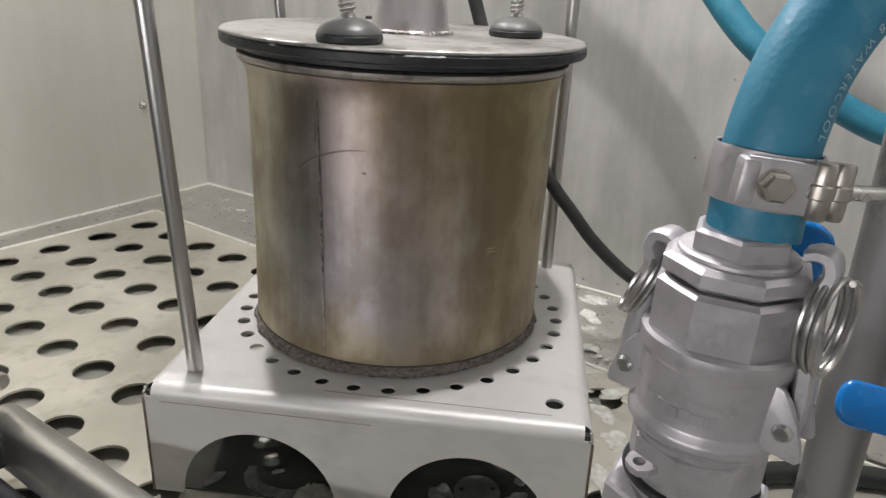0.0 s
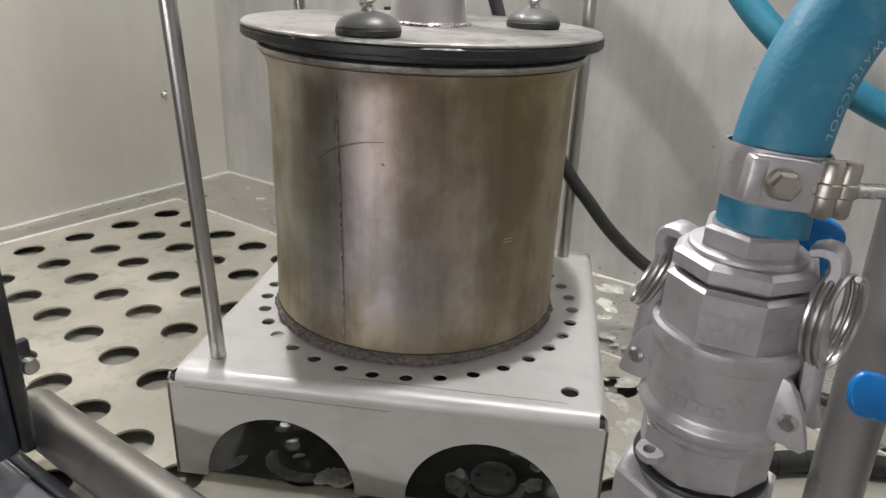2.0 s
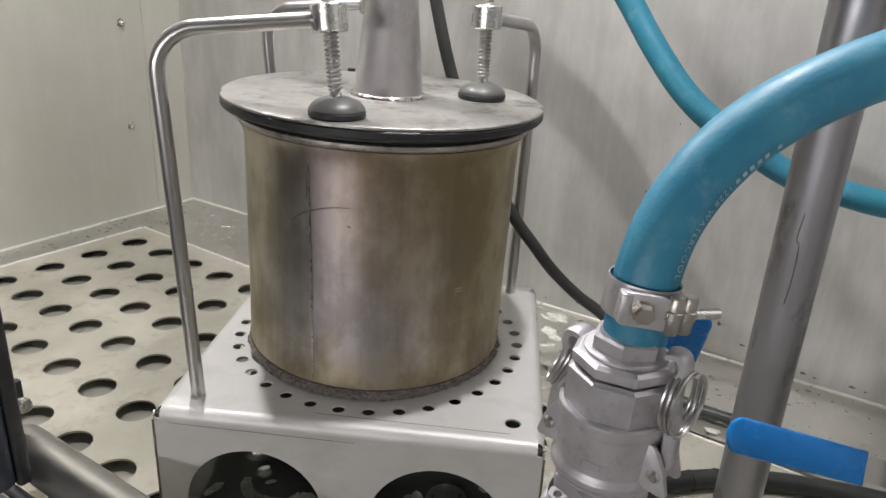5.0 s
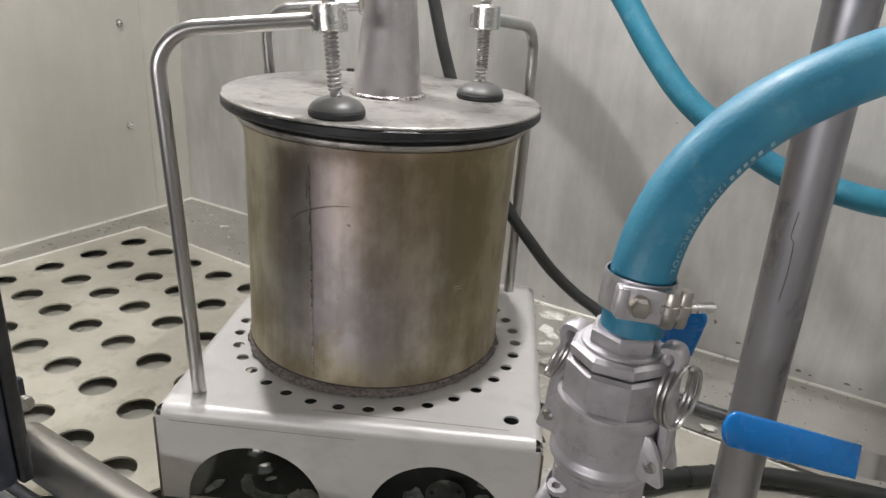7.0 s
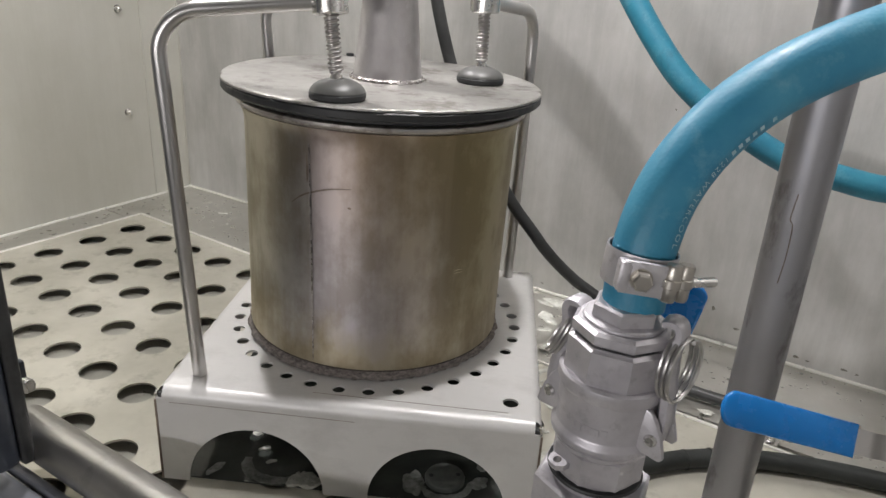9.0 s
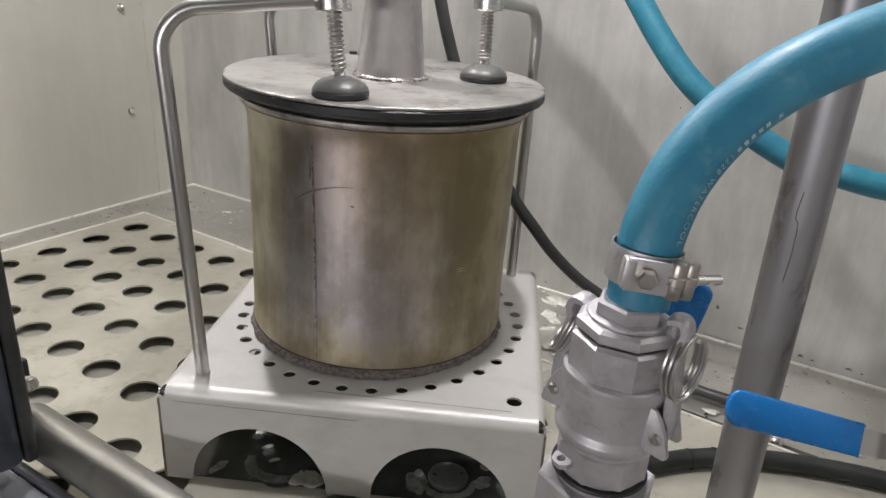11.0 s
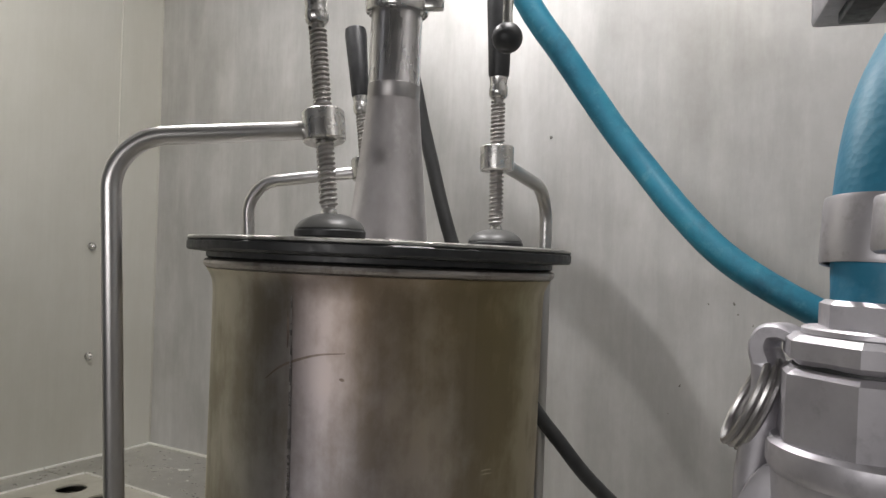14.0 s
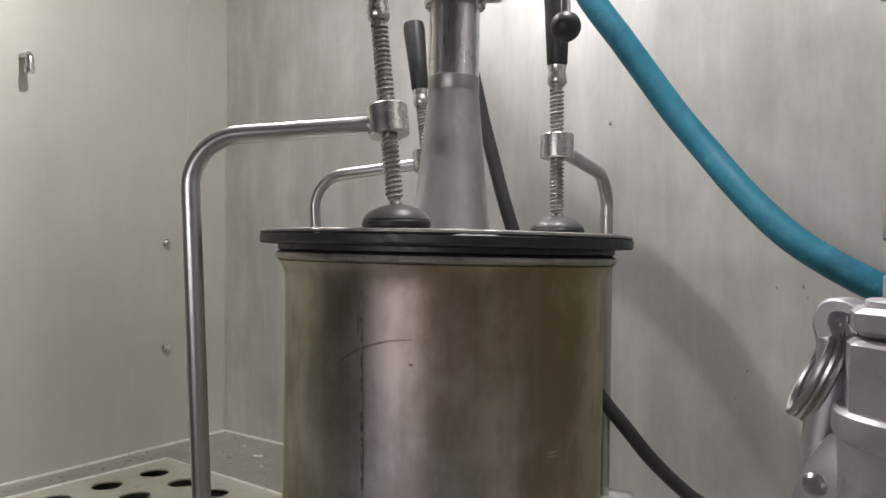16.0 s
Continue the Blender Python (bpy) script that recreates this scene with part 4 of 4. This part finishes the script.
# ---- valves ----
def lever_valve(tip, root, roll, label, body_at, face=None):
    """A ball valve: flat lever in a blue sleeve, bare steel neck, stem, nut and body."""
    v = tagged(empty("ball_valve"), label, "valve", "blue lever valves")
    tip, root = Vector(tip), Vector(root)
    x = (root - tip).normalized()
    length = (root - tip).length
    m = Matrix.Translation(tip) @ x.to_track_quat("X", "Z").to_matrix().to_4x4() @ pose(0, 0, 0, roll, 0, 0)
    if face:
        z = Vector(face)
        z = (z - x * z.dot(x)).normalized()
        y = z.cross(x)
        m = Matrix(((x.x, y.x, z.x, tip.x), (x.y, y.y, z.y, tip.y), (x.z, y.z, z.z, tip.z), (0, 0, 0, 1)))
    w = 0.0134
    out = [(0.0095 - 0.0095 * math.sin(q), -w * math.cos(q)) for q in (radians(d) for d in range(0, 181, 15))]
    out = [(length, w * 0.93)] + out[::-1] + [(length, -w * 0.93)]
    sl = extruded(out, 0.0062, m, 0.0022)
    neck = smooth_path([(length - 0.004, 0, 0), (length + 0.012, 0, 0.0), (length + 0.026, 0, -0.010), (length + 0.040, 0, -0.013), (length + 0.058, 0, -0.013)], 5)
    bm = bmesh.new()
    rows = [[bm.verts.new(m @ (q + Vector((0, b * 0.0095, a * 0.0014)))) for a, b in ((1, -1), (-1, -1), (-1, 1), (1, 1))] for q in neck]
    for a, b in zip(rows, rows[1:]):
        for k in range(4):
            bm.faces.new((a[k], a[(k + 1) % 4], b[(k + 1) % 4], b[k]))
    bm.faces.new(rows[0])
    bm.faces.new(rows[-1][::-1])
    neck_ob = part("lever_neck", bm, ROD_STEEL, v, "bare steel lever neck")
    part("sleeve", sl, BLUE_GRIP, neck_ob, "glossy blue vinyl sleeve", sharp=50)
    end = m @ Vector((length + 0.050, 0, -0.013))
    body_at = Vector(body_at)
    part("stem", joined(tube([end + (end - body_at).normalized() * 0.006, body_at], 0.0048, 16), lathe([(0, -0.004), (0.008, -0.004), (0.008, 0.004), (0, 0.004)], 6, along(end, body_at))), CHROME, v)
    bm = joined(prism(0.024, -0.020, 0.020, 8), lathe([(0, -0.045), (0.019, -0.045), (0.019, -0.02), (0.0215, 0.0), (0.019, 0.02), (0.019, 0.045), (0, 0.045)], 32))
    bm.transform(Matrix.Translation(body_at))
    part("body", bm, CAST_ALU, v)
    low = body_at - Vector((0, 0, 0.04))
    part("riser", tube([low, Vector((low.x, low.y, FLOOR - 0.002))], 0.0167, 24), ROD_STEEL, v, "short steel riser pipe")
    return v


lever_valve((0.3150, -0.1560, 0.1455), (0.4140, -0.1590, 0.1280), 62, "ball valve with blue vinyl lever sleeve, lever lying level", (0.500, -0.125, 0.075))
lever_valve((0.2590, -0.2090, 0.2650), (0.2550, -0.2040, 0.2300), 0, "ball valve with blue lever standing upright behind the coupling", (0.222, -0.2200, 0.100), (-0.25, -0.95, 0.1))
part_base = tagged(empty("riser_pipe"), "steel riser pipe below the coupling", "pipe")
part("pipe", tube([(0.1965, -0.2920, 0.151), (0.1965, -0.2920, FLOOR - 0.002)], 0.0205, 32), ROD_STEEL, part_base)

# ---- floor hose ----
fh = tagged(empty("floor_hose"), "black ribbed rubber hose lying on the wet floor", "hose")
part("rubber_tube", tube(smooth_path([(0.25, 0.02, -0.1055), (0.30, 0.070, -0.1055), (0.36, 0.104, -0.1055), (0.42, 0.122, -0.1055), (0.483, 0.129, -0.1055), (0.544, 0.125, -0.1055), (0.602, 0.115, -0.1055), (0.68, 0.092, -0.1055), (0.78, 0.05, -0.1055)], 8), 0.0116, 28), BLACK_HOSE, fh)
for x, y, yaw in ((0.392, 0.115, 20), (0.424, 0.123, 12)):
    part("hose_clip", lathe([(0.0117, -0.0014), (0.0125, -0.0012), (0.0125, 0.0012), (0.0117, 0.0014)], 28, pose(x, y, -0.1055, 0, 90, yaw)), BLACK_HOSE, fh)

# ---- wall fittings ----
def screw_on(m, name="wall_screw", label="small steel dome screw on the side wall"):
    t = tagged(empty(name), label, "screw", "wall screws")
    part("washer", lathe([(0, 0), (0.0085, 0), (0.0085, 0.0012), (0, 0.0014)], 24, m), CHROME, t)
    part("dome_nut", lathe([(0, 0.001), (0.0062, 0.001), (0.0062, 0.0045), (0.0050, 0.0085), (0.0025, 0.0105), (0, 0.011)], 12, m), CHROME, t)


for y, z in ((-0.151, 0.4195), (-0.151, 0.2015)):
    screw_on(CH @ pose(0.0005, y, z, 0, 90, 0))
screw_on(CH @ pose(0.911, -0.0005, 0.603, 90, 0, 0) @ Matrix.Scale(0.28, 4), label="tiny steel screw on the back wall")
noz = tagged(empty("spray_nozzle"), "small bent steel spray nozzle on the side wall", "nozzle")
part("elbow", tube([CH @ Vector(q) for q in smooth_path([(0.0, -0.437, 0.745), (0.018, -0.437, 0.745), (0.026, -0.437, 0.738), (0.027, -0.437, 0.722)], 6)], 0.0068, 16), CHROME, noz)
part("tip", lathe([(0, 0), (0.0082, 0), (0.0082, 0.012), (0, 0.012)], 16, CH @ pose(0.027, -0.437, 0.712)), CHROME, noz)

# ---- knob lever hanging in front ----
kn = tagged(empty("knob_lever"), "thin steel lever with a black ball knob hanging down", "lever")
part("rod", tube([(0.1105, 0.033, 0.462), (0.1112, 0.04, 0.62), (0.112, 0.06, 1.09)], 0.0036, 14), CHROME, kn)
part("ball_knob", lathe([(0.0112 * math.sin(math.pi * k / 16), -0.0112 * math.cos(math.pi * k / 16)) for k in range(17)], 28, Matrix.Translation((0.1105, 0.032, 0.4560))), RUBBER, kn, "glossy black ball knob")

# ---- pipe collar ----
pc = tagged(empty("pipe_clamp"), "steel clamp with bolt on the upright pipe", "clamp")
part("ring", lathe([(0.0254, 0.5340), (0.0300, 0.5340), (0.0310, 0.5360), (0.0310, 0.5480), (0.0300, 0.5500), (0.0254, 0.5500)], 48, AX @ pose(0.004, 0, 0)), CHROME, pc)
part("ear_block", block(0.026, 0.012, 0.014, pose(0.040, 0.205, 0.543), 0.002), CHROME, pc)
part("bolt", lathe([(0, 0), (0.004, 0), (0.004, 0.006), (0, 0.007)], 12, pose(0.030, 0.204, 0.536, 180)), CHROME, pc)

# ---- bracket on the standpipe ----
br = tagged(empty("pipe_bracket"), "grey steel bracket block on the standpipe, dark below", "bracket")
part("cover", block(0.15, 0.09, 0.07, pose(0.386, -0.030, 0.499, 0, 0, -14), 0.003), CAST_ALU, br)
part("cover_bolt", lathe([(0, 0), (0.0055, 0), (0.0055, 0.003), (0.0040, 0.0055), (0, 0.006)], 16, pose(0.386, -0.030, 0.499, 0, 0, -14) @ pose(-0.028, -0.0452, -0.010, 90, 0, 0)), CHROME, br)
part("under_clip", joined(block(0.018, 0.05, 0.008, pose(0.329, -0.03, 0.4595, 0, 0, -14), 0.001), block(0.085, 0.05, 0.010, pose(0.389, -0.045, 0.4585, 0, 0, -14), 0.001)), RUBBER, br, "black rubber underside")


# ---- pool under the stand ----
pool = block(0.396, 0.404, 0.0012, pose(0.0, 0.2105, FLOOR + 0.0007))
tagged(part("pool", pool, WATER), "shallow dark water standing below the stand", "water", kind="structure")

# ---- foam and water marks ----
def foam_patch(rng, x, y, z, rx, ry, turn, h, wild=1.0):
    bm = bmesh.new()
    n = 20
    ph = [rng.uniform(0, 6.28) for _ in range(4)]
    rings = []
    for f, hh in ((1.0, 0.0), (0.9, 0.7), (0.6, 1.0)):
        ring = []
        for k in range(n):
            t = 2 * math.pi * k / n
            w = f * (1 + wild * 0.22 * math.sin(2 * t + ph[0]) + wild * 0.16 * math.sin(3 * t + ph[1]) + 0.1 * math.sin(5 * t + ph[2]))
            p = Matrix.Rotation(turn, 2) @ Vector((rx * w * math.cos(t), ry * w * math.sin(t)))
            ring.append(bm.verts.new((x + p.x, y + p.y, z + h * hh)))
        rings.append(ring)
    for a, b in zip(rings, rings[1:]):
        for k in range(n):
            bm.faces.new((a[k], a[(k + 1) % n], b[(k + 1) % n], b[k]))
    bm.faces.new(rings[-1])
    bm.faces.new(rings[0][::-1])
    return bm


rng = random.Random(5)
LZ = FLOOR - 0.0028
patches = [foam_patch(rng, x, y, z, rx, ry, t, 0.0016) for x, y, z, rx, ry, t in (
    (0.261, 0.554, LZ, 0.022, 0.012, -0.5), (0.245, 0.490, LZ, 0.014, 0.022, 0.3), (0.240, 0.445, LZ, 0.012, 0.006, 0), (0.285, 0.590, LZ, 0.03, 0.006, -0.48),
    (0.262, 0.264, FLOOR + 0.0004, 0.022, 0.012, 0.2), (0.243, 0.217, FLOOR + 0.0004, 0.013, 0.018, 0.5), (0.237, 0.085, FLOOR + 0.0004, 0.018, 0.03, 0.2),
    (-0.466, 0.865, LZ, 0.009, 0.005, 0), (-0.481, 0.975, LZ, 0.008, 0.004, -0.4), (-0.360, 0.662, LZ, 0.006, 0.004, 0), (-0.52, 0.93, LZ, 0.003, 0.002, 0), (-0.40, 0.88, LZ, 0.003, 0.002, 0), (-0.43, 0.80, LZ, 0.0025, 0.002, 0), (-0.545, 0.745, FLOOR + 0.0004, 0.005, 0.003, 0),
    (0.238, 0.627, LZ, 0.016, 0.005, -0.4), (0.247, 0.546, LZ, 0.02, 0.007, -0.5), (0.239, 0.379, FLOOR + 0.0004, 0.011, 0.012, 0), (0.252, 0.168, FLOOR + 0.0004, 0.012, 0.017, 0.4),
    (0.36, 0.20, FLOOR + 0.0004, 0.03, 0.006, 0.1), (0.33, 0.25, FLOOR + 0.0004, 0.012, 0.005, 0.5), (0.45, 0.24, FLOOR + 0.0004, 0.012, 0.005, -0.4), (0.52, 0.30, LZ, 0.009, 0.005, 0.2), (0.44, 0.40, LZ, 0.014, 0.004, -0.45), (0.40, 0.44, LZ, 0.012, 0.004, -0.5))]
tagged(part("foam", joined(*patches), FOAM), "patches of pale foam and water drops on the floor", "foam", kind="stuff")


def scum_band(pts, width):
    """A low uneven band of scum on the water, along (x, y) places."""
    bm = bmesh.new()
    path = smooth_path([(x, y, 0) for x, y in pts], 8)
    rows = []
    for i, q in enumerate(path):
        d = (path[min(i + 1, len(path) - 1)] - path[max(i - 1, 0)]).normalized()
        w = width * (0.55 + 0.45 * math.sin(math.pi * (0.08 + 0.84 * i / (len(path) - 1))) + 0.25 * noise.noise(q * 120))
        side = Vector((-d.y, d.x, 0))
        rows.append([bm.verts.new(q + side * w * f + Vector((0, 0, FLOOR + h))) for f, h in ((-1, 0.0012), (-0.6, 0.0022), (0.6, 0.0022), (1, 0.0012))])
    for a, b in zip(rows, rows[1:]):
        for k in range(3):
            bm.faces.new((a[k], a[k + 1], b[k + 1], b[k]))
    return bm


scum = [foam_patch(rng, x, y, FLOOR + 0.0012, rx, ry, t, 0.0012, w) for x, y, rx, ry, t, w in (
    (-0.155, 0.026, 0.006, 0.013, -0.5, 0.35), (-0.060, 0.108, 0.012, 0.004, 0.1, 0.35), (0.058, 0.105, 0.009, 0.010, 0, 0.35), (0.146, 0.046, 0.012, 0.010, 0.5, 0.6), (0.150, 0.075, 0.009, 0.006, 0.5, 0.6),
    (0.125, 0.098, 0.010, 0.005, -0.3, 0.6), (0.072, 0.036, 0.012, 0.022, 0.2, 0.4), (-0.040, 0.050, 0.008, 0.014, 0.4, 0.6))]
scum.append(scum_band([(-0.124, 0.050), (-0.122, 0.038), (-0.112, 0.024), (-0.092, 0.016), (-0.070, 0.018), (-0.052, 0.030)], 0.0075))
scum.append(scum_band([(0.083, 0.030), (0.094, 0.018), (0.112, 0.017), (0.130, 0.026), (0.138, 0.044)], 0.0055))
tagged(part("pool_scum", joined(*scum), SCUM), "thin grey scum and bubbles on the dark water", "foam", kind="stuff")
froth = [foam_patch(rng, x, y, FLOOR + 0.0012, rx, ry, t, 0.0030, 0.7) for x, y, rx, ry, t in (
    (-0.050, 0.020, 0.019, 0.014, 0.4), (-0.128, 0.093, 0.006, 0.005, 0.2), (-0.110, 0.068, 0.007, 0.004, 0.2), (-0.096, 0.046, 0.006, 0.002, 0.4))]
for _ in range(46):
    t, f = rng.uniform(0, 6.28), rng.random() ** 0.5
    r = rng.uniform(0.0009, 0.0024)
    froth.append(foam_patch(rng, -0.050 + 0.017 * f * math.cos(t), 0.020 + 0.012 * f * math.sin(t), FLOOR + 0.0040, r, r, 0, 0.0008, 0.2))
tagged(part("pool_foam", joined(*froth), FOAM), "bubbly white foam floating on the dark water", "foam", kind="stuff")
drain = tagged(empty("drain_cap"), "round grey drain cap standing in the dark water", "drain cap")
part("cap", lathe([(0, 0.0075), (0.0205, 0.0075), (0.0222, 0.0065), (0.0230, 0.0045), (0.0230, 0.0012)], 40, pose(0.107, 0.047, FLOOR)), CAP_GREY, drain)
for x, y in ((0.0915, 0.044), (0.122, 0.050)):
    part("screw_hole", lathe([(0, 0.0), (0.0026, 0.0), (0.0026, 0.0008), (0, 0.0009)], 12, pose(x, y, FLOOR + 0.0073)), RUBBER, drain, "small dark screw hole")

# dried dirt on the back wall
DIRT = surface("dried_dirt", (0.10, 0.095, 0.08), (0.22, 0.21, 0.18), 0.0, 0.6, 0.85, 90, 300)
specks = []
for x, z, rx, rz in ((1.393, 0.013, 0.010, 0.004), (1.410, 0.011, 0.005, 0.003), (1.460, 0.014, 0.009, 0.004), (1.478, 0.012, 0.004, 0.003), (1.350, 0.010, 0.006, 0.002), (1.179, 0.362, 0.003, 0.004), (1.203, 0.334, 0.002, 0.003), (1.146, 0.360, 0.002, 0.003), (1.184, 0.348, 0.003, 0.002),
                     (1.260, 0.055, 0.005, 0.008), (1.300, 0.030, 0.008, 0.004), (1.020, 0.020, 0.004, 0.003), (0.960, 0.012, 0.006, 0.002), (1.110, 0.245, 0.002, 0.004), (1.095, 0.205, 0.002, 0.002)):
    bm = foam_patch(rng, 0, 0, 0, rx * 0.5, rz * 0.5, rng.uniform(-0.3, 0.3), 0.0004, 0.8)
    bm.transform(CH @ pose(x, -0.0002, z, 90, 0, 0))
    specks.append(bm)
tagged(part("wall_dirt", joined(*specks), DIRT), "dark dried dirt specks low on the back wall", "dirt", kind="stuff")

# ---- threaded stud on the floor ----
stud = tagged(empty("threaded_stud"), "short bright threaded steel stud on the wet floor", "stud")
part("thread", thread((0.518, 0.186, FLOOR - 0.001), (0.518, 0.186, FLOOR + 0.032), 0.0058, 0.0032), CHROME, stud)
part("washer", lathe([(0.0045, -0.0005), (0.0105, -0.0005), (0.0105, 0.0014), (0.0045, 0.0016)], 24, pose(0.518, 0.186, FLOOR)), CHROME, stud)

# dried residue on the wet floor beside the stand
residue = []
for _ in range(70):
    x, y = rng.uniform(0.215, 0.34), rng.uniform(-0.08, 0.42)
    if rng.random() < (x - 0.215) / 0.14:
        continue
    r = rng.uniform(0.0012, 0.0055)
    residue.append(foam_patch(rng, x, y, FLOOR + 0.0004, r * rng.uniform(1.0, 2.2), r, rng.uniform(0, 3.1), 0.0008, 1.0))
tagged(part("residue", joined(*residue), FOAM), "small pale dried residue flecks on the floor", "residue", kind="stuff")
